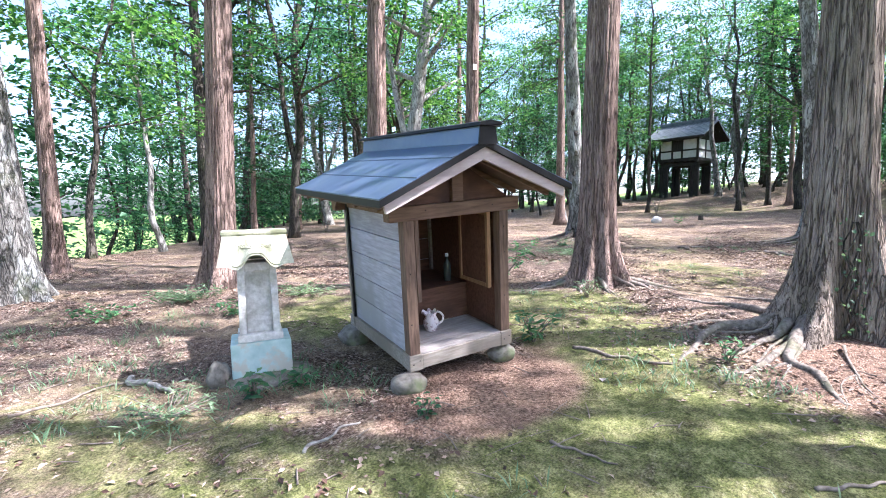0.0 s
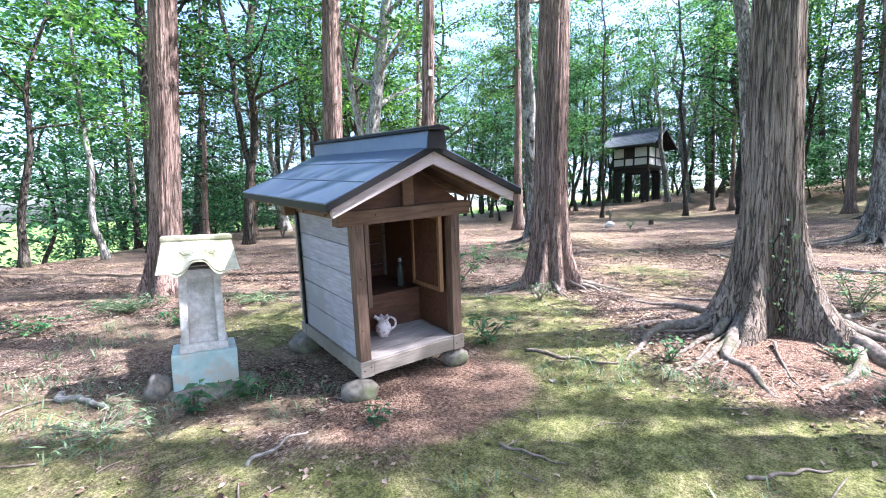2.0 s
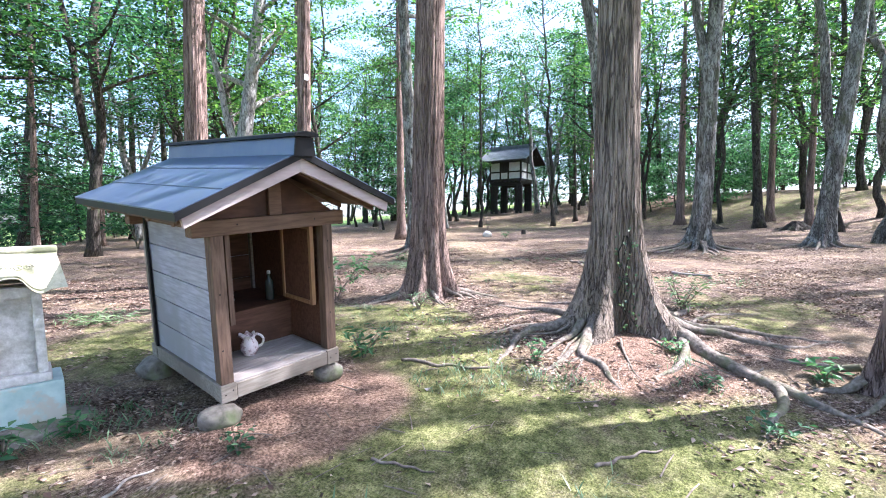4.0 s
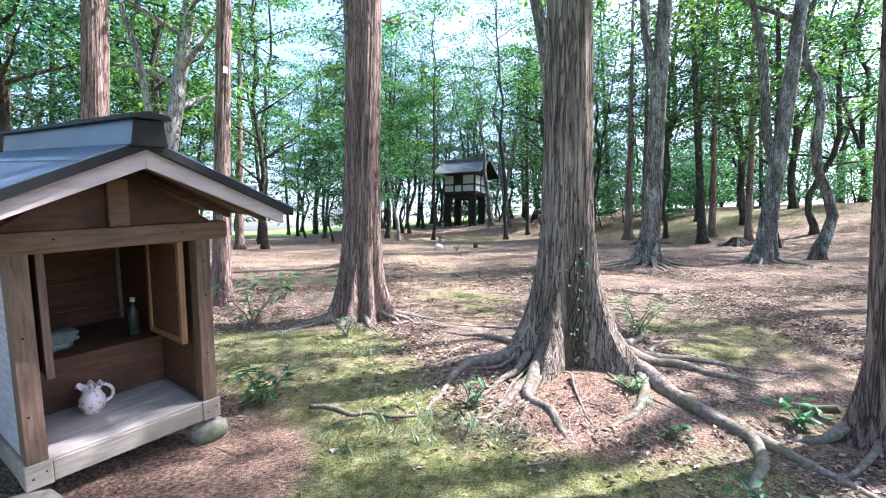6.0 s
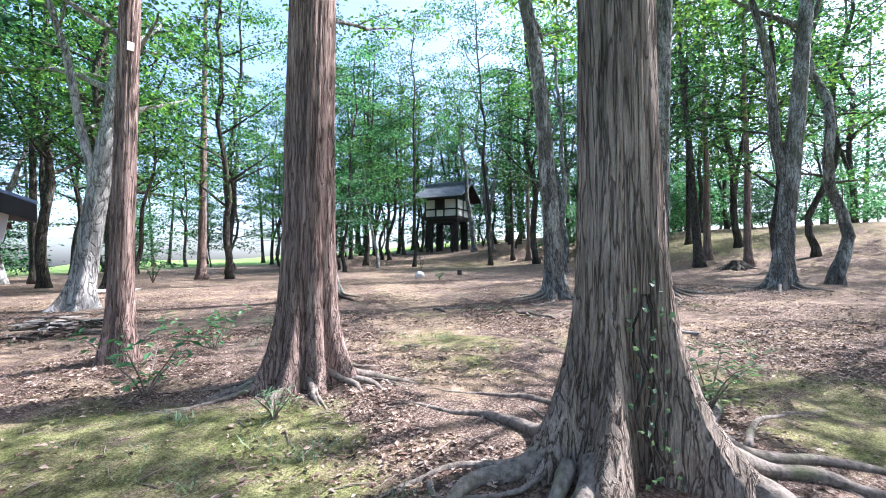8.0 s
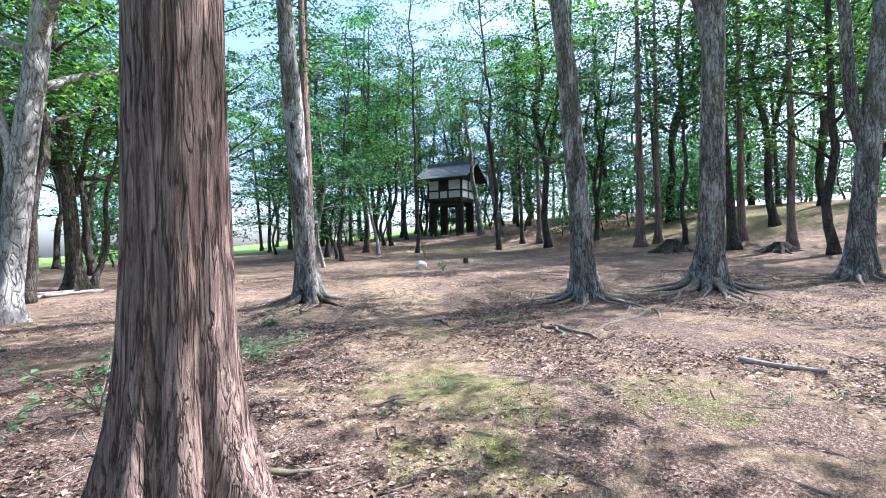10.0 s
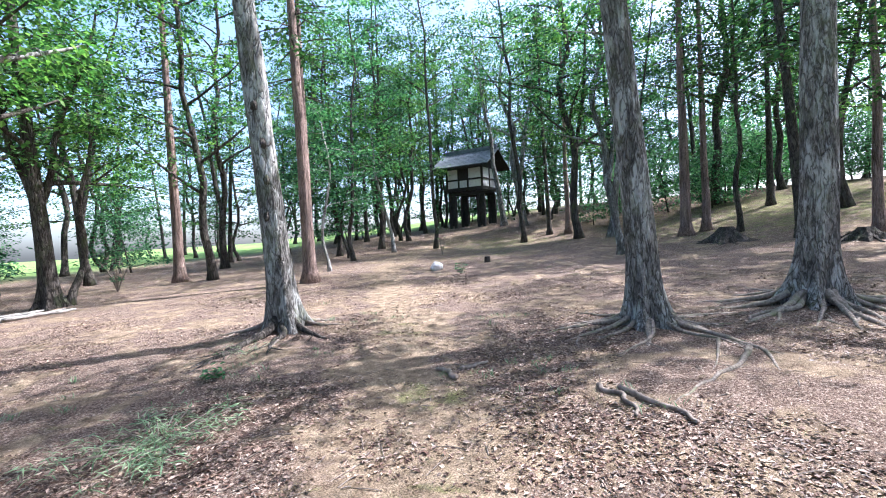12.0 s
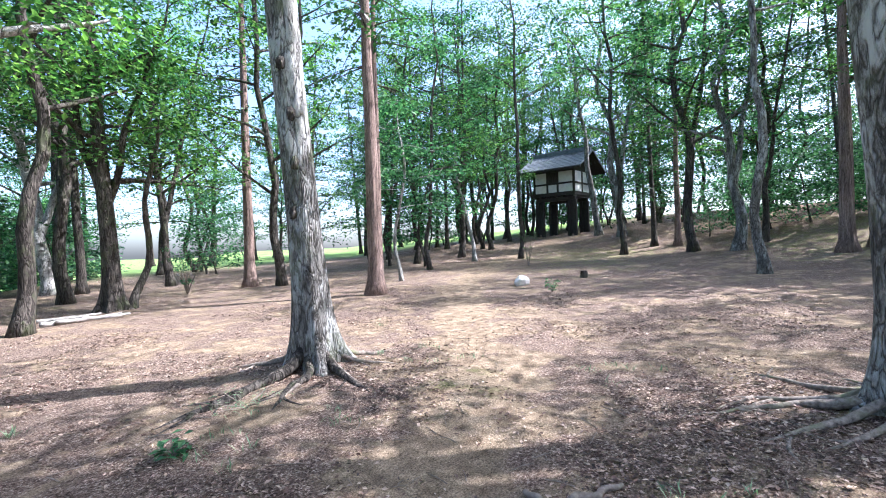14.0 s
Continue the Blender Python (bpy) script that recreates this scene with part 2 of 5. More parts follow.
def ground_material():
    """Leaf litter over brown earth; moss, bare red earth, the trodden path and the far fields lie where the ground's layers say."""
    m, t, b = nodes("forest_floor", 0.97, 0, 0.1)
    fine = noise_tex(t, 38, (1, 1, 1), 8, 0.75)
    mid = noise_tex(t, 5.5, (1, 1, 1), 8, 0.7)
    big = noise_tex(t, 1.1, (1, 1, 1), 8, 0.62, dist=0.6)
    edge = noise_tex(t, 2.2, (1, 1, 1), 10, 0.76, dist=0.5)
    litter = ramp(t, fine, [(0.36, (0.035, 0.020, 0.016)), (0.46, (0.128, 0.085, 0.066)), (0.54, (0.23, 0.167, 0.13)), (0.64, (0.49, 0.405, 0.34))])
    dirt = ramp(t, mid, [(0.35, (0.195, 0.138, 0.088)), (0.65, (0.385, 0.295, 0.20))])
    trod = math_node(t, "MULTIPLY", layer(t, "path"), 0.2)
    c = mixc(t, ramp(t, math_node(t, "ADD", big, trod), [(0.49, grey(0)), (0.58, grey(0.8))]), litter, dirt)
    c = mixc(t, 1.0, c, ramp(t, mid, [(0.3, grey(0.70)), (0.7, grey(1.15))]), "MULTIPLY")
    moss = ramp(t, noise_tex(t, 9, (1, 1, 1), 9, 0.74), [(0.34, (0.042, 0.058, 0.016)), (0.47, (0.125, 0.145, 0.042)), (0.62, (0.30, 0.30, 0.125))])
    lay = math_node(t, "ADD", math_node(t, "MULTIPLY", layer(t, "moss"), 0.33), math_node(t, "MULTIPLY", edge, 1.0))
    c = mixc(t, ramp(t, lay, [(0.62, grey(0)), (0.72, grey(0.55)), (0.84, grey(0.88))]), c, moss)
    earth = ramp(t, fine, [(0.36, (0.085, 0.050, 0.037)), (0.5, (0.25, 0.158, 0.115)), (0.66, (0.43, 0.30, 0.235))])
    red = math_node(t, "ADD", math_node(t, "MULTIPLY", layer(t, "bare"), 0.6), math_node(t, "MULTIPLY", edge, 0.5))
    c = mixc(t, ramp(t, red, [(0.45, grey(0)), (0.60, grey(0.9))]), c, earth)
    speck = noise_tex(t, 75, (1, 1, 1), 4, 0.6)
    c = mixc(t, 1.0, c, ramp(t, speck, [(0.36, grey(0.5)), (0.5, grey(1.0)), (0.64, grey(1.4))]), "MULTIPLY")
    field = ramp(t, noise_tex(t, 0.35, (1, 1, 1), 6, 0.6), [(0.35, (0.10, 0.19, 0.05)), (0.65, (0.24, 0.33, 0.10))])
    c = mixc(t, layer(t, "field"), c, field)
    t.links.new(c, b.inputs["Base Color"])
    bump(t, b, math_node(t, "ADD", fine, mid), 0.9, 0.03)
    return m


M_GROUND = ground_material()


# ---- geometry helpers ----
class Geo:
    """A growing list of vertices and faces, turned into one mesh object."""

    def __init__(self):
        self.v, self.f = [], []

    def tube(self, pts, rad, n=8, shape=None, cap=True):
        """A tube along pts; shape(k, angle) scales the radius of ring k."""
        pts = [Vector(p) for p in pts]
        start = len(self.v)
        side = None
        for k, p in enumerate(pts):
            d = (pts[min(k + 1, len(pts) - 1)] - pts[max(k - 1, 0)]).normalized()
            if side is None:
                side = d.cross(Vector((0.0, 1.0, 0.0)) if abs(d.y) < 0.8 else Vector((1.0, 0.0, 0.0))).normalized()
            side = (side - d * side.dot(d)).normalized()
            other = d.cross(side)
            for i in range(n):
                a = 2 * math.pi * i / n
                r = rad[k] * (shape(k, a) if shape else 1.0)
                q = p + (side * math.cos(a) + other * math.sin(a)) * r
                self.v.append((q.x, q.y, q.z))
        for k in range(len(pts) - 1):
            o = start + k * n
            for i in range(n):
                j = (i + 1) % n
                self.f.append((o + i, o + j, o + n + j, o + n + i))
        if cap:
            self.f.append(tuple(start + i for i in range(n))[::-1])
            self.f.append(tuple(start + (len(pts) - 1) * n + i for i in range(n)))
        return self

    def bm(self, bm):
        o = len(self.v)
        bm.verts.index_update()
        self.v += [tuple(x.co) for x in bm.verts]
        self.f += [tuple(o + x.index for x in f.verts) for f in bm.faces]
        bm.free()
        return self

    def box(self, lo, hi, bev=0.006, m=None):
        bm = bmesh.new()
        bmesh.ops.create_cube(bm, size=1.0)
        for x in bm.verts:
            x.co = Vector([lo[i] + (x.co[i] + 0.5) * (hi[i] - lo[i]) for i in range(3)])
        if bev:
            bmesh.ops.bevel(bm, geom=list(bm.edges), offset=bev, segments=2, affect="EDGES", profile=0.6)
        if m is not None:
            bm.transform(m)
        return self.bm(bm)

    def prism(self, outline, a, b, axis=1, bev=0.0):
        """A flat outline pushed from a to b along an axis; the outline lists the other two coordinates in order."""
        bm = bmesh.new()
        def at(p, h):
            c = list(p)
            c.insert(axis, h)
            return bm.verts.new(c)
        lo, hi = [at(p, a) for p in outline], [at(p, b) for p in outline]
        bm.faces.new(lo)
        bm.faces.new(hi[::-1])
        for i in range(len(outline)):
            j = (i + 1) % len(outline)
            bm.faces.new((lo[i], hi[i], hi[j], lo[j]))
        bmesh.ops.recalc_face_normals(bm, faces=bm.faces)
        if bev:
            bmesh.ops.bevel(bm, geom=list(bm.edges), offset=bev, segments=2, affect="EDGES", profile=0.6)
        return self.bm(bm)

    def lathe(self, prof, n=28, c=(0, 0, 0)):
        start = len(self.v)
        for r, z in prof:
            for i in range(n):
                a = 2 * math.pi * i / n
                self.v.append((c[0] + r * math.cos(a), c[1] + r * math.sin(a), c[2] + z))
        for k in range(len(prof) - 1):
            o = start + k * n
            for i in range(n):
                j = (i + 1) % n
                self.f.append((o + i, o + j, o + n + j, o + n + i))
        self.f.append(tuple(start + i for i in range(n))[::-1])
        self.f.append(tuple(start + (len(prof) - 1) * n + i for i in range(n)))
        return self

    def blob(self, c, size, rough=0.12, freq=1.5, sub=3, seed=0):
        """A worn stone: a rounded lump with an uneven skin."""
        bm = bmesh.new()
        bmesh.ops.create_icosphere(bm, subdivisions=sub, radius=1.0)
        off = Vector((seed * 3.7, seed * 1.3, seed * 7.1))
        for x in bm.verts:
            k = 1 + rough * noise.noise(x.co * freq + off) + rough * 0.35 * noise.noise(x.co * freq * 3.1 + off)
            x.co = Vector((c[0] + x.co.x * size[0] * k, c[1] + x.co.y * size[1] * k, c[2] + x.co.z * size[2] * k))
        return self.bm(bm)

    def leaves(self, pos, along, up, length, width):
        """Many small folded leaves, from arrays."""
        n = len(pos)
        cross = np.cross(along, up)
        cross /= np.linalg.norm(cross, axis=1)[:, None] + 1e-9
        L, Wd = length[:, None], width[:, None]
        a = pos
        b = pos + along * L * 0.5 + cross * Wd * 0.5 + up * Wd * 0.12
        c = pos + along * L - up * L * 0.12
        d = pos + along * L * 0.5 - cross * Wd * 0.5 + up * Wd * 0.12
        o = len(self.v)
        self.v += np.stack([a, b, c, d], 1).reshape(-1, 3).tolist()
        base = o + 4 * np.arange(n)[:, None]
        self.f += (base + np.array([[0, 1, 2, 3]])).tolist()
        return self

    def obj(self, name, mat, parent=None, label="", smooth=False, m=None):
        me = bpy.data.meshes.new(name)
        me.from_pydata(self.v, [], self.f)
        me.materials.append(mat)
        if smooth:
            me.polygons.foreach_set("use_smooth", [True] * len(me.polygons))
        ob = new(name, me)
        if parent is not None:
            ob.parent = parent
        if m is not None:
            ob.matrix_basis = m
        if label:
            ob["label"] = label
        return ob


def unit(a):
    return a / (np.linalg.norm(a, axis=1)[:, None] + 1e-9)


def sm(a, b, v):
    u = min(max((v - a) / (b - a), 0.0), 1.0)
    return u * u * (3 - 2 * u)


def ground_z(x, y):
    """The lie of the land: a gentle rise along the walk, a bank behind the gate house, a drop to the fields."""
    h = math.tanh((x + 0.5 * y - 2) / 2.5)
    fx, fy = max(min(x, 60), -40), max(min(y, 60), -40)
    z = 0.096 + 0.0466 * fx + 0.0233 * fy + 0.0704 * h - 0.0224 * h * fy
    z += 2.3 * sm(19, 36, 0.85 * x - 0.5 * y) + 0.75 * sm(33, 43, 0.85 * x + 0.53 * y) * sm(6, 16, 0.85 * x - 0.5 * y) * (1 - sm(22, 32, 0.85 * x - 0.5 * y))
    return z - 5.0 * sm(0, 16, -0.91 * (x + 4) + 0.415 * (y - 10.6))


MOUNDS = []          # (x, y, reach, height) of the earth heaped round big trunks


def land(x, y):
    z = ground_z(x, y)
    for mx, my, s, h in MOUNDS:
        d2 = (x - mx) ** 2 + (y - my) ** 2
        if d2 < 9 * s * s:
            z += h * math.exp(-d2 / (s * s))
    if -8 < x < 32 and -12 < y < 30:
        z += 0.035 * noise.noise((x * 0.9, y * 0.9, 0.3)) + 0.018 * noise.noise((x * 3.7, y * 3.7, 1.3)) + 0.009 * noise.noise((x * 10, y * 10, 2.3))
    return z


MOUNDS += [(3.67, -1.38, 0.9, 0.10), (3.85, 1.55, 0.8, 0.08), (9.6, 7.35, 0.8, 0.08), (11.7, 1.86, 0.8, 0.06), (13.79, -0.08, 1.0, 0.08), (3.23, 3.93, 0.9, 0.10), (-0.85, 5.0, 0.7, 0.08)]


def spaced(lo, a, b, hi, fine, grow=1.16):
    mid = list(np.arange(a, b + 1e-6, fine))
    left, right, s = [], [], fine
    p = a
    while p > lo:
        s *= grow
        p -= s
        left.append(p)
    s, p = fine, b
    while p < hi:
        s *= grow
        p += s
        right.append(p)
    return left[::-1] + mid + right


# patches of moss (x, y, reach, fullness): round the shrine, along the cedars, and on the rise
MOSS = ((0.3, -1.6, 1.0, 1), (1.3, -1.9, 0.9, 1), (1.9, -2.8, 0.8, 0.9), (1.7, -0.9, 0.55, 1), (2.2, -0.2, 0.65, 1), (2.8, 0.8, 0.75, 0.9), (2.1, 1.9, 0.9, 0.9), (1.9, 0.7, 0.6, 0.8),
        (-1.6, -0.4, 0.8, 0.75), (-0.8, -1.2, 0.7, 0.9), (-2.4, 0.8, 0.7, 0.6), (-0.1, 2.2, 0.7, 0.9), (0.3, 3.1, 0.6, 0.7), (5.8, -2.4, 0.9, 0.7), (4.8, -2.6, 0.4, 0.7), (5.2, 0.7, 0.6, 0.6),
        (6.3, 1.8, 0.8, 0.55), (6.4, 0.7, 0.7, 0.45), (7.0, -0.4, 0.6, 0.6), (8.4, 3.1, 0.45, 0.5), (10.4, 5.4, 0.5, 0.4), (30, 15, 4, 0.55), (32, 3, 6, 0.5), (24, 12, 3, 0.4), (34, -4, 6, 0.5))
TRODDEN = ((5.0, 0.4), (7.6, 2.4), (9.9, 4.8), (12.3, 7.4), (17.4, 12.3), (27.7, 18.7), (37.0, 21.0))


def ground_layers(x, y):
    """How mossy, how bare, how trodden, and how far out in the fields the ground is at a place."""
    moss = 1.0
    for mx, my, r, k in MOSS:
        d2 = ((x - mx) ** 2 + (y - my) ** 2) / (r * r)
        if d2 < 9:
            moss *= 1 - k * math.exp(-d2 * d2 * 0.6)
    bare = math.exp(-(((x - 0.42) / 0.95) ** 2 + ((y + 0.35) / 0.62) ** 2) ** 2) + 0.9 * math.exp(-(((x - 3.0) ** 2 + (y + 1.9) ** 2) / 0.8) ** 2)
    path = 0.0
    for (ax, ay), (bx, by) in zip(TRODDEN, TRODDEN[1:]):
        dx, dy = bx - ax, by - ay
        u = min(max(((x - ax) * dx + (y - ay) * dy) / (dx * dx + dy * dy), 0), 1)
        path = max(path, math.exp(-((x - ax - u * dx) ** 2 + (y - ay - u * dy) ** 2) / 0.35))
    return 1 - moss, min(bare, 1.0), path, sm(34, 46, math.hypot(x - 18, y - 2))


def build_ground():
    xs, ys = spaced(-900, -4, 13, 900, 0.085, 1.09), spaced(-900, -5, 9, 900, 0.085, 1.09)
    g = Geo()
    for y in ys:
        for x in xs:
            g.v.append((x, y, land(x, y)))
    nx = len(xs)
    for j in range(len(ys) - 1):
        for i in range(nx - 1):
            o = j * nx + i
            g.f.append((o, o + 1, o + nx + 1, o + nx))
    ob = g.obj("ground", M_GROUND, smooth=True)
    rows = [ground_layers(v[0], v[1]) for v in g.v]
    for i, name in enumerate(("moss", "bare", "path", "field")):
        ob.data.attributes.new(name, "FLOAT", "POINT").data.foreach_set("value", [r[i] for r in rows])
    return tagged(ob, "forest floor of brown leaf litter, bare earth and moss", "ground", kind="structure")


build_ground()


# ---- the little wooden shrine ----
LEAN = pose(0, 0, 0, 4.52, -5.595, -0.22)      # it has settled out of plumb


def thing(name, m, label, category, group=""):
    e = new(name)
    e.empty_display_size = 0.2
    e.matrix_world = m
    return tagged(e, label, category, group)


def build_shrine():
    D, Z0, Z1 = 1.316, 0.30, 1.46
    s = thing("wooden_shrine", LEAN, "small weathered wooden shrine with open front on corner stones", "shrine")
    # ground sills with corner blocks
    Geo().box((0.115, 0.002, 0.178), (0.885, 0.10, Z0 - 0.012)).obj("front_sill", M_SILL, s)
    Geo().box((0.115, D - 0.1, 0.178), (0.885, D, Z0 - 0.012)).obj("back_sill", M_SILL, s)
    for x in (0.002, 0.898):
        Geo().box((x, 0.115, 0.178), (x + 0.10, D - 0.115, Z0 - 0.006)).obj("side_sill", M_SILL, s, m=Matrix())
    for x in (0.0, 0.887):
        for y in (-0.004, D - 0.11):
            Geo().box((x - 0.002, y, 0.172), (x + 0.113, y + 0.115, Z0), 0.008).obj("corner_block", M_SILL, s)
    # posts
    for x in (0.012, 0.898):
        Geo().box((x, 0.012, Z0), (x + 0.09, 0.102, Z1), 0.006).obj("front_post", M_POST, s)
        Geo().box((x, D - 0.102, Z0), (x + 0.09, D - 0.012, Z1), 0.006).obj("back_post", M_SILL, s)
    # dark strip against the back posts
    for x in (-0.004, 0.985):
        Geo().box((x, D - 0.145, Z0 + 0.002), (x + 0.019, D - 0.105, Z1), 0.003).obj("cover_strip", M_BLACK, s)
    # plank walls
    heights = [0.30, 0.525, 0.745, 0.965, 1.19, 1.46]
    for x in (0.020, 0.952):
        for a, b in zip(heights, heights[1:]):
            Geo().box((x, 0.104, a + 0.004), (x + 0.028, D - 0.104, b - 0.003), 0.004).obj("plank", M_WALL, s)
    for a, b in zip(heights, heights[1:]):
        Geo().box((0.104, D - 0.07, a + 0.004), (0.896, D - 0.045, b - 0.003), 0.004).obj("plank", M_INNER, s)
    # unseen sheet added to stop daylight leaking between the back planks
    Geo().box((0.102, D - 0.044, 0.30), (0.898, D - 0.03, 1.46), 0.003).obj("back_board", M_WALL, s)
    # floor boards, shelf, shelf front
    for i in range(4):
        y = 0.012 + i * 0.14
        Geo().box((0.106, y + 0.0015, Z0 - 0.026), (0.894, y + 0.1385, Z0), 0.003).obj("floor_board", M_FLOORB, s)
    for x in (0.05, 0.918):
        Geo().box((x, 0.104, Z0), (x + 0.032, D - 0.11, Z1 - 0.02), 0.004).obj("inner_lining", M_INNER, s)
    Geo().box((0.084, 0.575, Z0), (0.916, 0.60, 0.60), 0.004).obj("shelf_front", M_INNER, s)
    Geo().box((0.084, 0.565, 0.602), (0.916, D - 0.075, 0.63), 0.004).obj("shelf", M_INNER, s)
    # lintel and gable
    Geo().box((-0.10, 0.004, 1.352), (1.10, 0.112, 1.462), 0.007).obj("lintel", M_BEAM, s)
    Geo().box((-0.10, D - 0.112, 1.352), (1.10, D - 0.004, 1.462), 0.007).obj("back_beam", M_BEAM, s)
    for x in (0.0, 0.91):
        Geo().box((x, 0.114, 1.38), (x + 0.09, D - 0.114, 1.47), 0.006).obj("plate_beam", M_BEAM, s)
    for y in (0.05, D - 0.07):
        Geo().prism([(-0.02, 1.463), (1.02, 1.463), (0.5, 1.80)], y, y + 0.02).obj("gable_board", M_INNER, s)
    Geo().box((0.45, 0.012, 1.464), (0.55, 0.048, 1.72), 0.005).obj("king_post", M_BEAM, s)
    # roof: each slope of three lapped metal sheets on a boarded deck
    yf, yb = -0.372, 1.70
    ex, ez, rx, rz = 0.815, 1.560, 0.0, 1.918
    for sgn in (-1, 1):
        deck = Geo()
        deck.prism([(0.5, rz - 0.07), (0.5, rz - 0.051), (0.5 + sgn * (ex - 0.02), ez - 0.053), (0.5 + sgn * (ex - 0.02), ez - 0.07)], yf + 0.06, yb - 0.05)
        deck.obj("roof_deck", M_INNER, s)
        edge = Geo()
        edge.prism([(0.5, rz - 0.048), (0.5, rz - 0.002), (0.5 + sgn * (ex + 0.012), ez - 0.004), (0.5 + sgn * (ex + 0.012), ez - 0.05)], yf - 0.006, yb + 0.006)
        edge.obj("roof_edge", M_BLACK, s)
        for k in range(3):
            a, b = k / 3, (k + 1) / 3 + 0.012
            lift = 0.007 * (1 if k < 2 else 1)
            pa = (0.5 + sgn * ex * a, rz + (ez - rz) * a)
            pb = (0.5 + sgn * (ex * b + (0.006 if k == 2 else 0)), rz + (ez - rz) * b)
            sheet = Geo()
            sheet.prism([(pa[0], pa[1]), (pa[0], pa[1] + 0.003), (pb[0], pb[1] + 0.003 + lift), (pb[0], pb[1] + lift - 0.006)], yf, yb)
            sheet.obj("roof_sheet", M_ROOF, s, "dark blue metal roofing sheet")
        # bargeboards, front and back
        for y in (-0.325, yb - 0.09):
            bb = Geo()
            bb.prism([(0.5, 1.778), (0.5, 1.874), (0.5 + sgn * 0.785, 1.532), (0.5 + sgn * 0.770, 1.462)], y - 0.016, y + 0.016, bev=0.003)
            bb.obj("bargeboard", M_BARGE, s, "pale planed bargeboard")
        # rafters under the eaves
        for i in range(5):
            y = -0.18 + i * 0.42
            Geo().prism([(0.5, rz - 0.115), (0.5, rz - 0.072), (0.5 + sgn * (ex - 0.05), ez - 0.072 + 0.02), (0.5 + sgn * (ex - 0.05), ez - 0.10)], y, y + 0.04).obj("rafter", M_BEAM, s)
    # ridge box with a flared cap
    Geo().prism([(0.425, 1.885), (0.44, 2.005), (0.56, 2.005), (0.575, 1.885)], -0.385, 1.74, bev=0.004).obj("ridge_box", M_ROOF, s)
    cap = Geo()
    cap.prism([(0.405, 2.006), (0.415, 2.028), (0.5, 2.044), (0.585, 2.028), (0.595, 2.006)], -0.43, 1.79, bev=0.003)
    cap.obj("ridge_cap", M_BLACK, s)
    Geo().prism([(0.418, 1.88), (0.435, 2.004), (0.565, 2.004), (0.582, 1.88)], -0.398, -0.3862, bev=0.002).obj("ridge_end", M_BLACK, s)
    # open right-hand door, a framed panel swung into the room
    d = Geo().box((0.835, 0.10, 0.70), (0.853, 0.52, 1.34), 0.003).obj("door", M_INNER, s)
    for lo, hi in (((0.822, 0.085, 0.688), (0.858, 0.118, 1.35)), ((0.822, 0.50, 0.688), (0.858, 0.533, 1.35)), ((0.824, 0.119, 0.688), (0.856, 0.499, 0.722)), ((0.824, 0.119, 1.316), (0.856, 0.499, 1.35))):
        Geo().box(lo, hi, 0.003).obj("door_rail", M_DOORW, d, "orange-brown door frame")
    # left door assumed, not seen; rail colour darkened for the room's shade
    d2 = Geo().box((0.147, 0.10, 0.70), (0.165, 0.52, 1.34), 0.003).obj("door", M_INNER, s)
    for lo, hi in (((0.142, 0.085, 0.688), (0.178, 0.118, 1.35)), ((0.142, 0.50, 0.688), (0.178, 0.533, 1.35))):
        Geo().box(lo, hi, 0.003).obj("door_rail", M_POST, d2, "door frame in brown darkened for the room's shade")
    # nail heads in the corner blocks and posts
    for x, z in ((0.03, 0.23), (0.085, 0.25), (0.915, 0.23), (0.97, 0.25), (0.04, 0.55), (0.05, 0.95), (0.94, 0.62), (0.945, 1.0), (0.94, 1.22), (0.20, 1.42), (0.82, 1.41)):
        Geo().lathe([(0.005, 0), (0.006, 0.002), (0.003, 0.004)], 8).obj("nail_head", M_BLACK, s, m=pose(x, -0.0035 if z < 0.3 else (0.003 if z > 1.35 else 0.012), z, 90))


build_shrine()


def base_stone(x, y, z, size, seed, label):
    g = Geo().blob((0, 0, 0), size, 0.16, 1.2, 4, seed)
    return tagged(g.obj("base_stone", M_STONE_D, m=Matrix.Translation((x, y, z)), smooth=True), label, "stone", "stones under the shrine")


base_stone(-0.03, -0.01, 0.075, (0.148, 0.12, 0.098), 1, "rounded river stone under the shrine's corner")
base_stone(0.93, 0.06, 0.165, (0.125, 0.11, 0.09), 2, "flat grey stone half sunk under the shrine")
base_stone(0.0, 1.26, 0.17, (0.15, 0.16, 0.12), 3, "rounded mossy stone under the shrine's back corner")
base_stone(0.92, 1.26, 0.25, (0.15, 0.15, 0.12), 4, "rounded grey stone under the shrine's back corner")


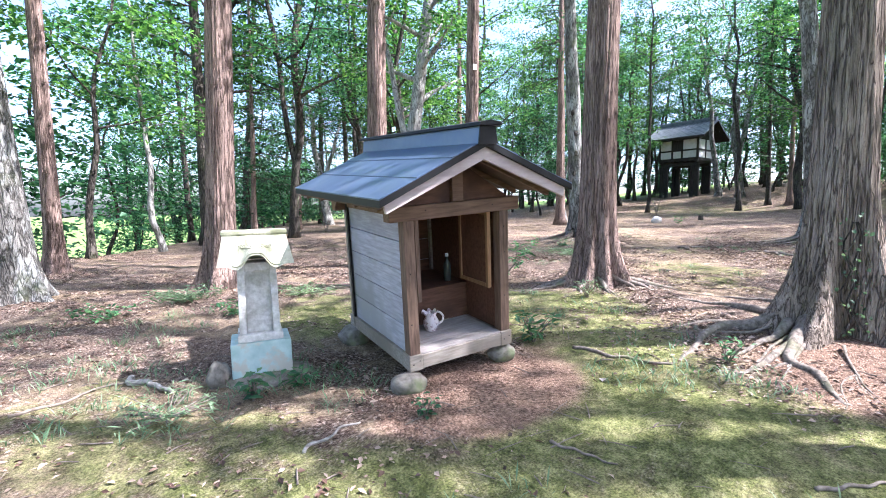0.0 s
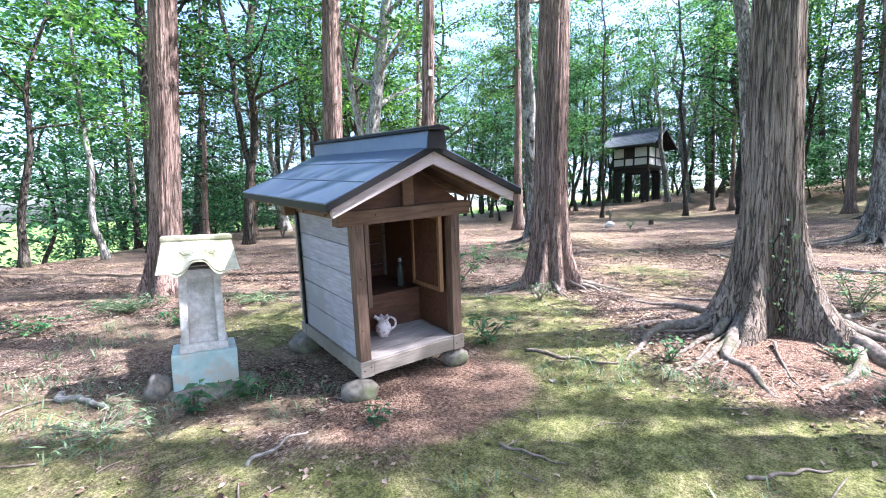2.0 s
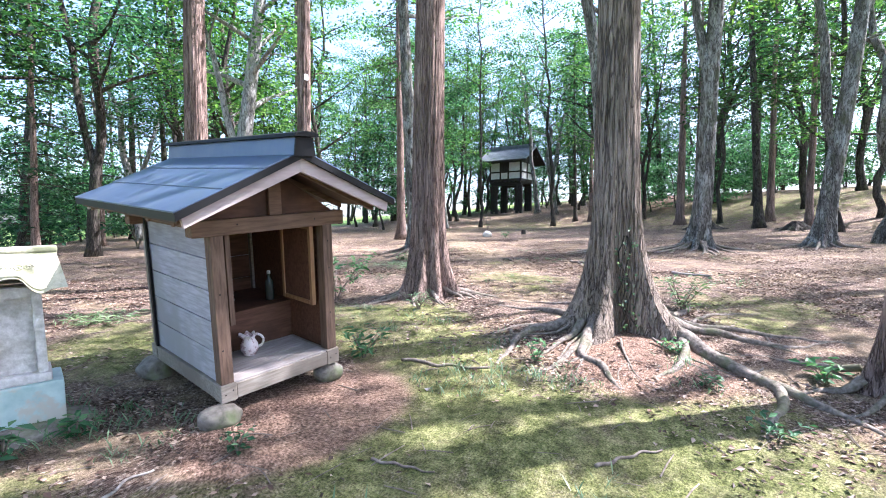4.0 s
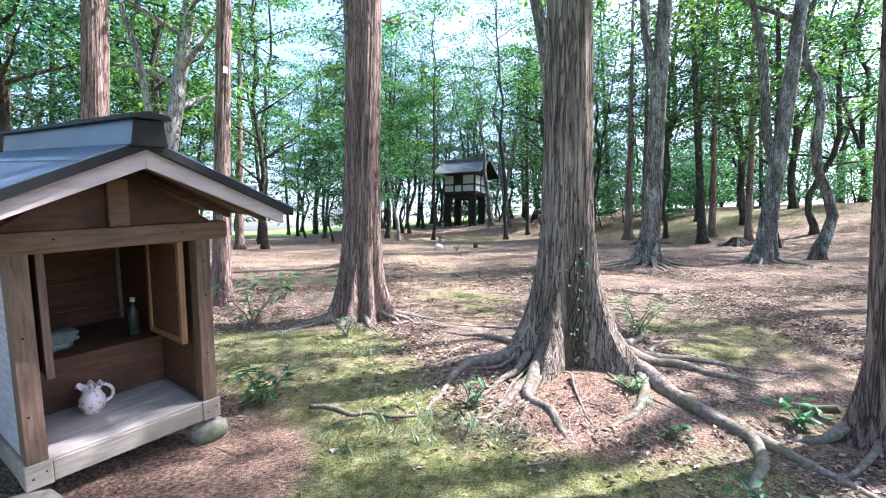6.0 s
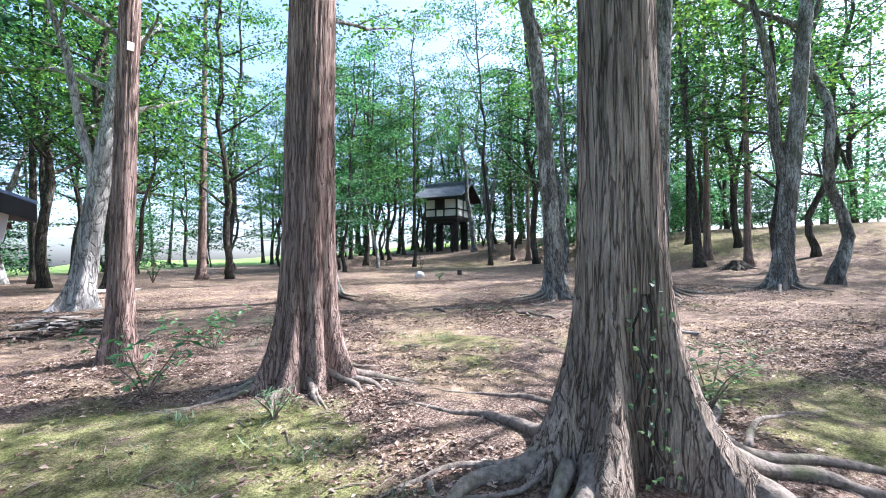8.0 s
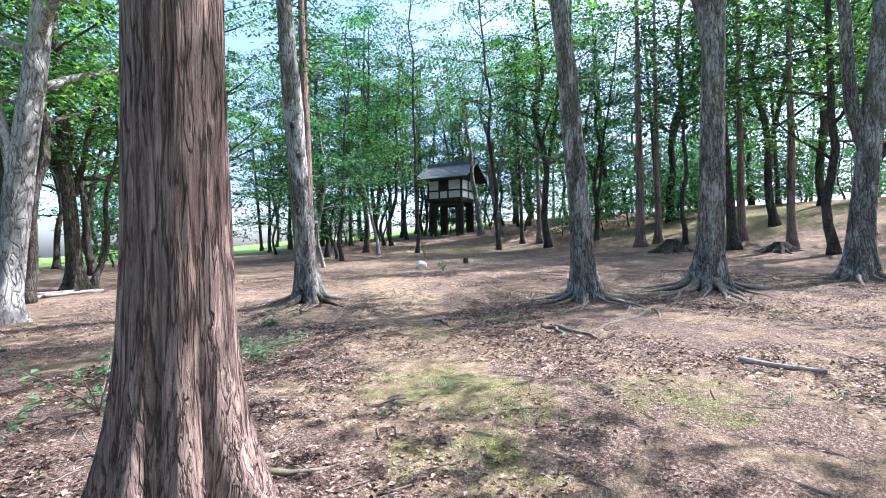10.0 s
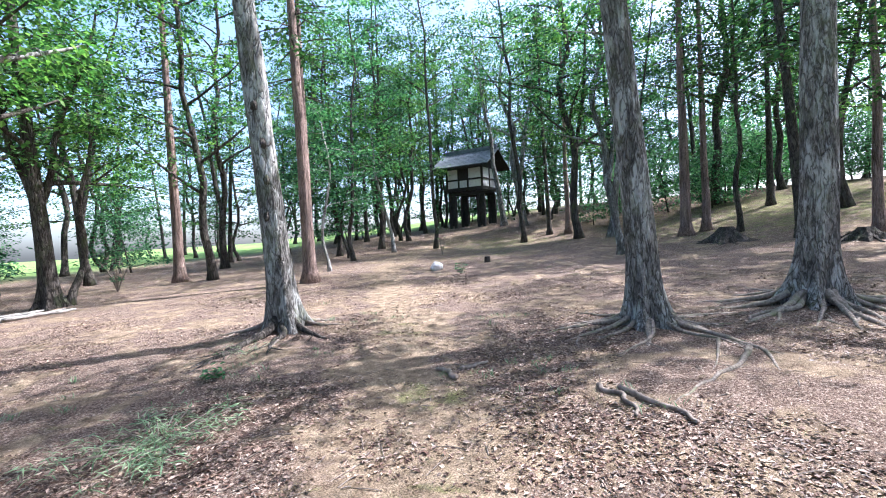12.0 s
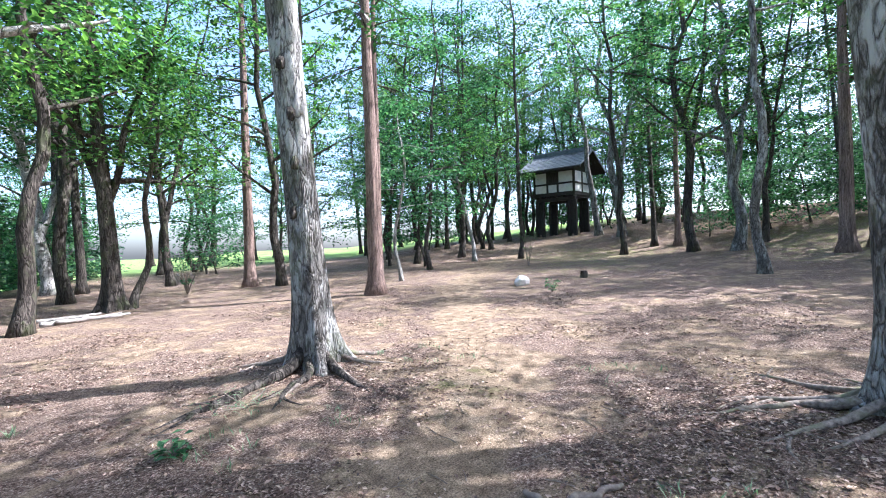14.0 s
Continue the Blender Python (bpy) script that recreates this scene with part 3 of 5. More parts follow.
def build_jug():
    j = thing("jug", LEAN @ pose(0.425, 0.41, 0.3005, 0, 0, -28) @ Matrix.Scale(0.98, 4), "white ceramic jug with scalloped rim and mottled pattern", "jug")
    prof = [(0.044, 0), (0.05, 0.004), (0.046, 0.012), (0.062, 0.03), (0.072, 0.06), (0.070, 0.09), (0.055, 0.118), (0.046, 0.138), (0.052, 0.158), (0.064, 0.175), (0.058, 0.174), (0.042, 0.140), (0.05, 0.115), (0.06, 0.06), (0.04, 0.02)]
    g = Geo()
    n = 36
    for r, z in prof:
        for i in range(n):
            a = 2 * math.pi * i / n
            lip = 1 + (0.35 * max(0, math.cos(a + math.pi)) ** 6 + 0.05 * math.cos(7 * a)) * sm(0.13, 0.175, z)
            g.v.append((r * lip * math.cos(a), r * lip * math.sin(a), z + 0.012 * math.cos(7 * a) * sm(0.14, 0.175, z)))
    for k in range(len(prof) - 1):
        for i in range(n):
            q = (i + 1) % n
            g.f.append((k * n + i, k * n + q, k * n + n + q, k * n + n + i))
    g.f.append(tuple(range(n))[::-1])
    g.f.append(tuple(range((len(prof) - 1) * n, len(prof) * n)))
    g.obj("jug_body", M_CERAMIC, j, smooth=True)
    h = Geo()
    pts = [(0.05 + 0.062 * math.sin(a), 0, 0.115 + 0.058 * math.cos(a)) for a in np.linspace(0.15, math.pi - 0.1, 12)]
    h.tube(pts, [0.010] * 12, 10)
    h.obj("handle", M_CERAMIC, j, smooth=True)


def build_bottle():
    b = thing("bottle", LEAN @ pose(0.80, 0.72, 0.6305), "dim glass bottle with white cap on the shrine's shelf", "bottle")
    Geo().lathe([(0.034, 0), (0.037, 0.006), (0.037, 0.15), (0.030, 0.175), (0.014, 0.20), (0.013, 0.235)], 24).obj("bottle_body", M_BOTTLE, b, smooth=True)
    Geo().lathe([(0.016, 0.236), (0.016, 0.262), (0.012, 0.266)], 20).obj("cap", M_CAP, b, "white cap")


def build_bundle():
    g = Geo()
    for k in range(3):
        g.blob((0.0 + 0.05 * k, 0.02 * k, 0.03 + 0.028 * k), (0.14 - 0.02 * k, 0.09, 0.032), 0.3, 2.2, 3, k + 9)
    tagged(g.obj("folded_cloth", M_CLOTH, m=LEAN @ pose(0.30, 0.74, 0.632), smooth=True), "crumpled grey-green cloth on the shrine's dark shelf", "cloth")
    # its paper colour is lowered to stand in for the shade inside
    p = thing("paper_streamer", LEAN @ pose(0.24, 0.80, 1.12), "white paper streamer, greyed for the shade inside the shrine", "streamer")
    Geo().tube([(0, 0, 0.0), (0, 0, 0.17)], [0.004, 0.004], 6).obj("cord", M_PAPER, p)
    for i in range(4):
        Geo().box((-0.02 + 0.012 * (i % 2), -0.002 - 0.003 * i, -0.03 - 0.035 * i), (0.02 + 0.012 * (i % 2), 0.0 - 0.003 * i, 0.006 - 0.035 * i), 0.0006, pose(0, 0, 0, 0, 8 * (-1) ** i, 10 * i)).obj("fold", M_PAPER, p)


build_jug()
build_bottle()
build_bundle()


# ---- the stone tablet shrine ----
def build_stone_shrine():
    z = land(-0.935, 1.0)
    s = thing("stone_shrine", pose(-0.935, 0.965, z - 0.03, 0, -2.0, -8) @ Matrix.Diagonal((0.93, 0.93, 0.975, 1)), "small carved tuff shrine with curved roof on a bluish plinth", "stone shrine")
    Geo().blob((0.03, -0.04, 0.0), (0.40, 0.34, 0.085), 0.14, 1.3, 4, 5).obj("footing", M_STONE_D, s, "rough mossy footing stone", smooth=True)
    Geo().box((-0.25, -0.20, 0.03), (0.25, 0.22, 0.335), 0.014).obj("plinth", M_STONE_B, s, "plinth with blue-green and cream patches")
    # tapering body: a back slab, two jambs, a head and a foot round a sunk panel
    def taper(xa0, xb0, xa1, xb1, ya, yb, za, zb, name):
        g = Geo()
        bm = bmesh.new()
        lo = [bm.verts.new(p) for p in ((xa0, ya, za), (xb0, ya, za), (xb0, yb, za), (xa0, yb, za))]
        hi = [bm.verts.new(p) for p in ((xa1, ya * 0.9, zb), (xb1, ya * 0.9, zb), (xb1, yb * 0.9, zb), (xa1, yb * 0.9, zb))]
        bm.faces.new(lo[::-1]), bm.faces.new(hi)
        for q in range(4):
            bm.faces.new((lo[q], lo[(q + 1) % 4], hi[(q + 1) % 4], hi[q]))
        bmesh.ops.bevel(bm, geom=list(bm.edges), offset=0.008, segments=2, affect="EDGES", profile=0.6)
        return g.bm(bm).obj(name, M_STONE, s)
    taper(-0.164, 0.164, -0.155, 0.155, -0.088, 0.15, 0.336, 1.0, "tablet_body")
    taper(-0.170, -0.110, -0.160, -0.098, -0.165, -0.086, 0.40, 0.998, "jamb")
    taper(0.110, 0.170, 0.098, 0.160, -0.165, -0.086, 0.40, 0.998, "jamb")
    Geo().box((-0.102, -0.152, 0.925), (0.102, -0.086, 0.998), 0.008).obj("head", M_STONE, s)
    g = Geo()
    for k in range(27):
        for i in range(9):
            g.v.append((-0.104 + 0.026 * i, -0.094 - 0.016 * noise.noise((i * 0.8, k * 0.5, 3)) - 0.01 * noise.noise((i * 2.1, k * 1.7, 8)), 0.402 + 0.02 * k))
    g.f += [(k * 9 + i, k * 9 + i + 1, k * 9 + i + 10, k * 9 + i + 9) for k in range(26) for i in range(8)]
    g.obj("carving", M_STONE, s, "weathered carving in the sunk panel", smooth=True)
    Geo().box((-0.188, -0.178, 0.336), (0.188, 0.16, 0.40), 0.012).obj("lower_lip", M_STONE, s)
    # roof with an arched brow: the front skirt swings out and up in the middle
    g = Geo()
    nx, nz = 28, 8
    def skirt(i, k):
        u, v = i / nx * 2 - 1, k / nz
        half = 0.258 + 0.052 * v
        bottom = 0.985 + 0.085 * math.exp(-(u / 0.28) ** 4) - 0.03 * math.exp(-((abs(u) - 0.52) / 0.14) ** 2)
        zt = 1.235
        return (u * half, -0.10 - 0.155 * v - 0.035 * math.exp(-(u / 0.35) ** 2) * v, zt + (bottom - zt) * v)
    for k in range(nz + 1):
        for i in range(nx + 1):
            g.v.append(skirt(i, k))
    for k in range(nz + 1):
        for i in range(nx + 1):
            x, y, zz = skirt(i, k)
            g.v.append((x * 0.94, min(y + 0.075, 0.0) if k else 0.0, zz - (0.0 if k == nz else 0.03)))
    o2 = (nx + 1) * (nz + 1)
    for k in range(nz):
        for i in range(nx):
            a = k * (nx + 1) + i
            g.f.append((a, a + nx + 1, a + nx + 2, a + 1))
            g.f.append((o2 + a, o2 + a + 1, o2 + a + nx + 2, o2 + a + nx + 1))
    for i in range(nx):
        a = nz * (nx + 1) + i
        g.f.append((a, o2 + a, o2 + a + 1, a + 1))
    for k in range(nz):
        for i in (0, nx):
            a = k * (nx + 1) + i
            g.f.append((a, o2 + a, o2 + a + nx + 1, a + nx + 1))
    g.obj("roof_brow", M_STONE_Y, s, "yellow-lichened stone roof with arched brow")
    Geo().prism([(-0.098, 1.232), (-0.16, 1.08), (0.16, 1.0), (0.25, 1.02), (0.13, 1.232)], -0.266, 0.266, axis=0, bev=0.008).obj("roof_back", M_STONE_Y, s)
    Geo().box((-0.270, -0.115, 1.228), (0.270, 0.125, 1.268), 0.012).obj("ridge", M_STONE_Y, s)
    scroll = Geo()
    for x0, sg, size in ((-0.10, -1, 0.024), (-0.045, 1, 0.026), (0.045, -1, 0.026), (0.10, 1, 0.024)):
        pts = []
        for a in np.linspace(0, 3.2 * math.pi, 24):
            r = size * (1 - a / (3.9 * math.pi))
            x, zz = x0 + sg * r * 1.3 * math.cos(a), 1.135 + r * 0.8 * math.sin(a)
            u = x / 0.285
            low = 0.985 + 0.085 * math.exp(-(u / 0.28) ** 4) - 0.03 * math.exp(-((abs(u) - 0.52) / 0.14) ** 2)
            v = (1.235 - zz) / (1.235 - low)
            pts.append((x, -0.102 - 0.155 * v - 0.035 * math.exp(-(u / 0.35) ** 2) * v, zz))
        scroll.tube(pts, [0.006] * 24, 6)
    # raised rim that follows the brow's edge
    rim = []
    for i in range(41):
        u = (i / 20 - 1) * 0.62
        low = 0.985 + 0.085 * math.exp(-(u / 0.28) ** 4) - 0.03 * math.exp(-((abs(u) - 0.52) / 0.14) ** 2)
        v = 0.90
        rim.append((u * (0.258 + 0.052 * v), -0.103 - 0.155 * v - 0.035 * math.exp(-(u / 0.35) ** 2) * v, 1.235 + (low - 1.235) * v))
    Geo().tube(rim, [0.009] * 41, 8).obj("brow_rim", M_STONE_Y, s, smooth=True)
    scroll.obj("scroll_carving", M_STONE_Y, s, smooth=True)
    Geo().blob((-0.36, -0.12, 0.06), (0.10, 0.13, 0.13), 0.25, 1.5, 3, 21).obj("side_stone", M_STONE_D, s, smooth=True)


build_stone_shrine()


# ---- trees ----
rng = np.random.default_rng(7)


def spray_leaves(g, centres, radii, per, size, flat=0.14, droop=0.25):
    """Flat, layered sprays of leaves round the given twig ends."""
    for c, r in zip(centres, radii):
        n = max(6, int(per * (r / 0.8) ** 2))
        a, q = rng.uniform(0, 2 * math.pi, n), np.sqrt(rng.uniform(0, 1, n)) * r
        pos = np.stack([c[0] + q * np.cos(a), c[1] + q * np.sin(a), c[2] + rng.normal(0, flat * r, n) - droop * q * q / max(r, 0.1) * 0.5], 1)
        al = unit(np.stack([np.cos(a) + rng.normal(0, 0.7, n), np.sin(a) + rng.normal(0, 0.7, n), rng.normal(-0.25, 0.35, n)], 1))
        up = unit(np.stack([rng.normal(0, 0.45, n), rng.normal(0, 0.45, n), np.ones(n)], 1))
        L = rng.uniform(0.7, 1.3, n) * size
        g.leaves(pos, al, up, L, L * rng.uniform(0.5, 0.75, n))


def trunk_line(h, lean, wob, seed, n=14, power=1.0):
    pts = []
    for k in range(n + 1):
        u = (k / n) ** 1.4
        z = h * u
        pts.append(Vector((lean[0] * z * (u ** (power - 1)) + wob * noise.noise((z * 0.35, seed, 0)) * min(1, z), lean[1] * z * (u ** (power - 1)) + wob * noise.noise((z * 0.35, seed, 9)) * min(1, z), z - 0.12 * (k == 0))))
    return pts


def fine_trunk(h, lean, r, seed, flare, lobes, ridges, n=56, rings=46, spurs=(), bow=(0, 0)):
    """A near trunk with buttressed foot and furrowed bark in its mesh."""
    zs = [-0.25 + (h + 0.25) * (k / rings) ** 2.1 for k in range(rings + 1)]
    ph = [noise.noise((seed, i * 2.3, 0)) * 3 for i in range(3)]
    g = Geo()
    pts = [(lean[0] * z + bow[0] * max(z - 4, 0) ** 2 + 0.03 * noise.noise((z * 0.3, seed, 0)), lean[1] * z + bow[1] * max(z - 4, 0) ** 2 + 0.03 * noise.noise((z * 0.3, seed, 5)), z) for z in zs]
    rad = [r * (1.0 - 0.55 * max(z, 0) / h) for z in zs]
    def shape(k, a):
        z = zs[k]
        e = math.exp(-max(z, -0.1) / 0.36)
        lobe = 0.5 + 0.5 * math.cos(lobes * a + ph[0] + 0.8 * math.sin(a + ph[1]) + 0.4 * noise.noise((z * 1.5, seed, 3)))
        lob2 = 0.5 + 0.5 * math.cos((lobes * 2 + 1) * a + ph[2])
        k1 = 1 + flare * e * (0.35 + 0.9 * lobe ** 2 + 0.3 * lob2) + 0.08 * math.exp(-max(z, 0) / 1.3) * (lobe - 0.3)
        if spurs:
            k1 = 1 + 0.14 * flare * e + 0.05 * math.exp(-max(z, 0) / 1.3) * lobe
            for deg, size, wide in spurs:
                off = (a - radians(deg)) % (2 * math.pi) - math.pi
                k1 += flare * size * math.exp(-max(z, -0.1) / 0.46) * math.exp(-(off / wide) ** 2) + 0.10 * size * math.exp(-max(z, 0) / 1.0) * math.exp(-(off / (wide * 1.3)) ** 2)
        nz = noise.noise((math.cos(a) * ridges, math.sin(a) * ridges, z * 0.55 + seed))
        n2 = noise.noise((math.cos(a) * ridges * 2.2, math.sin(a) * ridges * 2.2, z * 0.9 + seed))
        return k1 * (1 + 0.06 * nz + 0.06 * n2)
    g.tube(pts, rad, n, shape)
    return g, pts


def root_run(g, start, ang, length, r, seed, base, foot=1.0):
    """A surface root that winds outward over the ground and sinks in at its end."""
    n = max(8, int(length / 0.14))
    x, y, a = start[0], start[1], ang
    pts, rad = [], []
    for k in range(n + 1):
        u = k / n
        zz = land(base[0] + x, base[1] + y) - base[2]
        lift = r * (0.35 + 0.5 * noise.noise((k * 0.31, seed, 2))) * (1 - u) - u * u * r * 0.9 + foot * 0.18 * math.exp(-u * 7) * (r / 0.07) - (1 - foot) * r * 0.5 * (1 - u)
        pts.append((x, y, zz + lift))
        rad.append(max(0.006, r * (1 - 0.75 * u) * (1 + 0.25 * noise.noise((k * 0.5, seed, 7)))))
        a += 0.42 * noise.noise((k * 0.33, seed, 4))
        x += math.cos(a) * length / n
        y += math.sin(a) * length / n
    g.tube(pts, rad, 10, lambda k, t: 1 + 0.12 * noise.noise((math.cos(t) * 1.5, math.sin(t) * 1.5, k * 0.4 + seed)))
    return pts


def add_roots(tree, base, r, count, reach, thick, seed, spans=None, mat=None):
    rnd = random.Random(seed)
    for i in range(count):
        if spans:
            a = radians(spans[i % len(spans)] + rnd.uniform(-6, 6))
        else:
            a = 2 * math.pi * (i + rnd.uniform(-0.3, 0.3)) / count
        L, th = reach * rnd.uniform(0.55, 1.1), thick * rnd.uniform(0.6, 1.1)
        g = Geo()
        pts = root_run(g, (math.cos(a) * r * 1.25, math.sin(a) * r * 1.25), a, L, th, seed * 10 + i, base)
        for b in range(rnd.choice((1, 1, 2))):
            p = pts[int(len(pts) * rnd.uniform(0.25, 0.6))]
            root_run(g, (p[0], p[1]), a + rnd.choice((-1, 1)) * rnd.uniform(0.4, 0.9), L * rnd.uniform(0.35, 0.6), th * 0.5, seed * 10 + i + 0.5 + b, base, 0.0)
        g.obj("root", mat or M_ROOT, tree, smooth=True)


def root_to(tree, base, a, end, r, seed, start=0.3, mat=None):
    """One thick root from the foot of the trunk to an end placed from the camera's view, with side shoots."""
    ex, ey = end[0] - base[0], end[1] - base[1]
    r *= 0.8
    L = math.hypot(ex, ey)
    n = max(10, int(L / 0.09))
    ux, uy = ex / L, ey / L
    g = Geo()
    pts, rad = [], []
    for k in range(n + 1):
        u = k / n
        d = start + (L - start) * u
        s = 0.16 * L * noise.noise((u * 2.6, seed, 1)) * math.sin(math.pi * u) + 0.03 * noise.noise((u * 9, seed, 3))
        x, y = ux * d - uy * s, uy * d + ux * s
        lift = r * 0.55 * (1 - u) - 0.9 * r * u ** 3 + 0.15 * math.exp(-u * L * 4.5)
        pts.append((x, y, land(base[0] + x, base[1] + y) - base[2] + lift))
        rad.append(max(0.008, r * (1 + 0.35 * math.exp(-u * L * 3)) * (1 - 0.72 * u) * (1 + 0.2 * noise.noise((u * 7, seed, 7)))))
    g.tube(pts, rad, 12, lambda k, t: 1 + 0.14 * noise.noise((math.cos(t) * 1.5, math.sin(t) * 1.5, k * 0.35 + seed)))
    for q, f in enumerate((0.45, 0.65)):
        p = pts[int(n * f)]
        root_run(g, (p[0], p[1]), math.atan2(ey, ex) + (0.7 if q else -0.7), L * 0.35, r * 0.42, seed + q * 0.3, base, 0.0)
    return g.obj("root", mat or M_ROOT, tree, smooth=True)


def root_along(tree, base, way, r, seed, lift=0.12, mat=None):
    """A surface root that winds along a line on the ground, rising into the trunk's foot where it starts."""
    ctrl = [Vector((*p, 0)) for p in way]
    ctrl = [ctrl[0] * 2 - ctrl[1]] + ctrl + [ctrl[-1] * 2 - ctrl[-2]]
    line = []
    for i in range(1, len(ctrl) - 2):
        p0, p1, p2, p3 = ctrl[i - 1:i + 3]
        n = max(4, int((p2 - p1).length / 0.05))
        for k in range(n):
            u = k / n
            line.append(0.5 * (2 * p1 + (p2 - p0) * u + (2 * p0 - 5 * p1 + 4 * p2 - p3) * u * u + (3 * p1 - p0 - 3 * p2 + p3) * u ** 3))
    line.append(ctrl[-2])
    pts, rad, run = [], [], 0.0
    for k, p in enumerate(line):
        u = k / (len(line) - 1)
        if k:
            run += (p - line[k - 1]).length
        x = p.x + 0.035 * noise.noise((run * 3.2, seed, 1)) * min(1, run * 4)
        y = p.y + 0.035 * noise.noise((run * 3.2, seed, 6)) * min(1, run * 4)
        rr = max(0.006, r * (1 + (0.5 if lift else 0.0) * math.exp(-run * 5)) * (1 - 0.72 * u) * (1 + 0.25 * noise.noise((run * 5, seed, 3))))
        z = land(x, y) + rr * (0.25 + 0.45 * noise.noise((run * 2.2, seed, 8))) - 1.1 * rr * u ** 4 + lift * math.exp(-run * 5)
        pts.append((x - base[0], y - base[1], z - base[2]))
        rad.append(rr)
    g = Geo().tube(pts, rad, 12, lambda k, t: 1 + 0.16 * noise.noise((math.cos(t) * 1.6, math.sin(t) * 1.6, k * 0.22 + seed)) + 0.06 * noise.noise((math.cos(t) * 5, math.sin(t) * 5, k * 0.15 + seed)))
    rnd = random.Random(seed)
    for q in range(2):
        p = pts[int(len(pts) * rnd.uniform(0.35, 0.85))]
        root_run(g, (p[0], p[1]), rnd.uniform(0, 6.28), rnd.uniform(0.25, 0.5), r * 0.3, seed + q * 0.3, base, 0.0)
    return g.obj("root", mat or M_ROOT, tree, smooth=True)


def limbs(trunk_pts, h, lo, count, reach, rise, seed, r):
    """Limbs that leave the stem from lo upward; returns their lines with radii, and the twig ends."""
    rnd = random.Random(seed)
    out, ends = [], []
    for i in range(count):
        f = lo + (1 - lo) * (i + rnd.random()) / count
        z = h * min(f, 0.98)
        k = max(i for i, p in enumerate(trunk_pts) if p[2] <= z)
        p = Vector(trunk_pts[k])
        if k + 1 < len(trunk_pts):
            q = Vector(trunk_pts[k + 1])
            p = p.lerp(q, (z - p.z) / max(q.z - p.z, 0.01))
        a = i * 2.4 + rnd.uniform(-0.5, 0.5)
        L = reach * (1.15 - 0.6 * f) * rnd.uniform(0.7, 1.15)
        d = Vector((math.cos(a), math.sin(a), rise * rnd.uniform(0.5, 1.3)))
        line, rr = [p.copy()], [r * (1 - 0.7 * f) * 0.55]
        n = 7
        for s in range(n):
            d += Vector((rnd.uniform(-0.22, 0.22), rnd.uniform(-0.22, 0.22), rnd.uniform(-0.16, 0.12)))
            p = p + d.normalized() * L / n
            line.append(p.copy())
            rr.append(rr[0] * (1 - 0.85 * (s + 1) / n))
            if s >= 2:
                ends.append((p.copy(), 0.55 + 0.5 * rnd.random()))
                if s % 2 == 0:
                    side = Vector((-d.y, d.x, 0)).normalized() * rnd.choice((-1, 1))
                    e = p + side * rnd.uniform(0.5, 1.1) * L / 3 + Vector((0, 0, rnd.uniform(-0.1, 0.35)))
                    out.append(([p.copy(), (p + e) / 2 + Vector((0, 0, 0.06)), e], [rr[-1] * 0.6, rr[-1] * 0.4, rr[-1] * 0.2]))
                    ends.append((e, 0.6 + 0.5 * rnd.random()))
        out.append((line, rr))
    return out, ends


def broad_tree(x, y, r, h, seed, lean=(0, 0), lo=0.35, count=14, reach=3.8, rise=0.55, per=30, size=0.16, mat=None, leaf=None, fork=None, near=False, label="", spread=1.0, far=False, group="broadleaf trees", bow=(0, 0)):
    """A deciduous tree: tapered stem, limbs, layered sprays of leaves."""
    z = land(x, y)
    t = thing("broadleaf_tree", pose(x, y, z), label or "slender grey broadleaf tree with layered green foliage", "tree", group)
    mat = mat or M_BARK_DARK
    if near:
        g, pts = fine_trunk(h, lean, r, seed, 0.85, 5, 5.0, 48, 44, (), bow)
        pts = [Vector(p) for p in pts]
    else:
        g = Geo()
        pts = trunk_line(h, lean, 0.5 + r, seed)
        rad = [r * (1 + 0.7 * math.exp(-max(p.z, 0) / 0.25)) * (1 - 0.85 * max(p.z, 0) / h) + 0.01 for p in pts]
        g.tube(pts, rad, 10, lambda k, a: 1 + 0.12 * noise.noise((math.cos(a) * 1.5, math.sin(a) * 1.5, k * 0.6 + seed)))
    trunk = g.obj("trunk", mat, t, smooth=True)
    runs, ends = limbs(pts, h, lo, count, reach, rise, seed, r)
    if fork:
        for fz, dx, dy, fr in fork:
            k = max(i for i, p in enumerate(pts) if p[2] <= fz)
            p = Vector(pts[k])
            line = [p + Vector((dx * u * (h - fz) + 0.2 * noise.noise((u * 4, seed, dx)), dy * u * (h - fz) + 0.2 * noise.noise((u * 4, seed, dy + 5)), u * (h - fz) * 0.9)) for u in np.linspace(0, 1, 10)]
            runs.append((line, [fr * (1 - 0.8 * u) + 0.01 for u in np.linspace(0, 1, 10)]))
            r2, e2 = limbs(line, line[-1].z, max(lo, (fz + 1.5) / line[-1].z), max(4, count // 2), reach * 0.8, rise, seed + 31, fr)
            runs += r2
            ends += e2
    thin = Geo()
    for line, rr in runs:
        rr = [max(q, 0.008) for q in rr]
        if rr[0] > 0.03 and not far:
            Geo().tube(line, rr, 7, cap=False).obj("limb", mat, t, smooth=True)
        else:
            thin.tube(line, rr, 5, cap=False)
    thin.v and tagged(thin.obj("branchwork", mat, t, smooth=True), kind="stuff")
    crown = Geo()
    spray_leaves(crown, [e[0] for e in ends], [e[1] * spread for e in ends], per, size)
    tagged(crown.obj("crown", leaf or M_LEAF, t), kind="stuff")
    return t


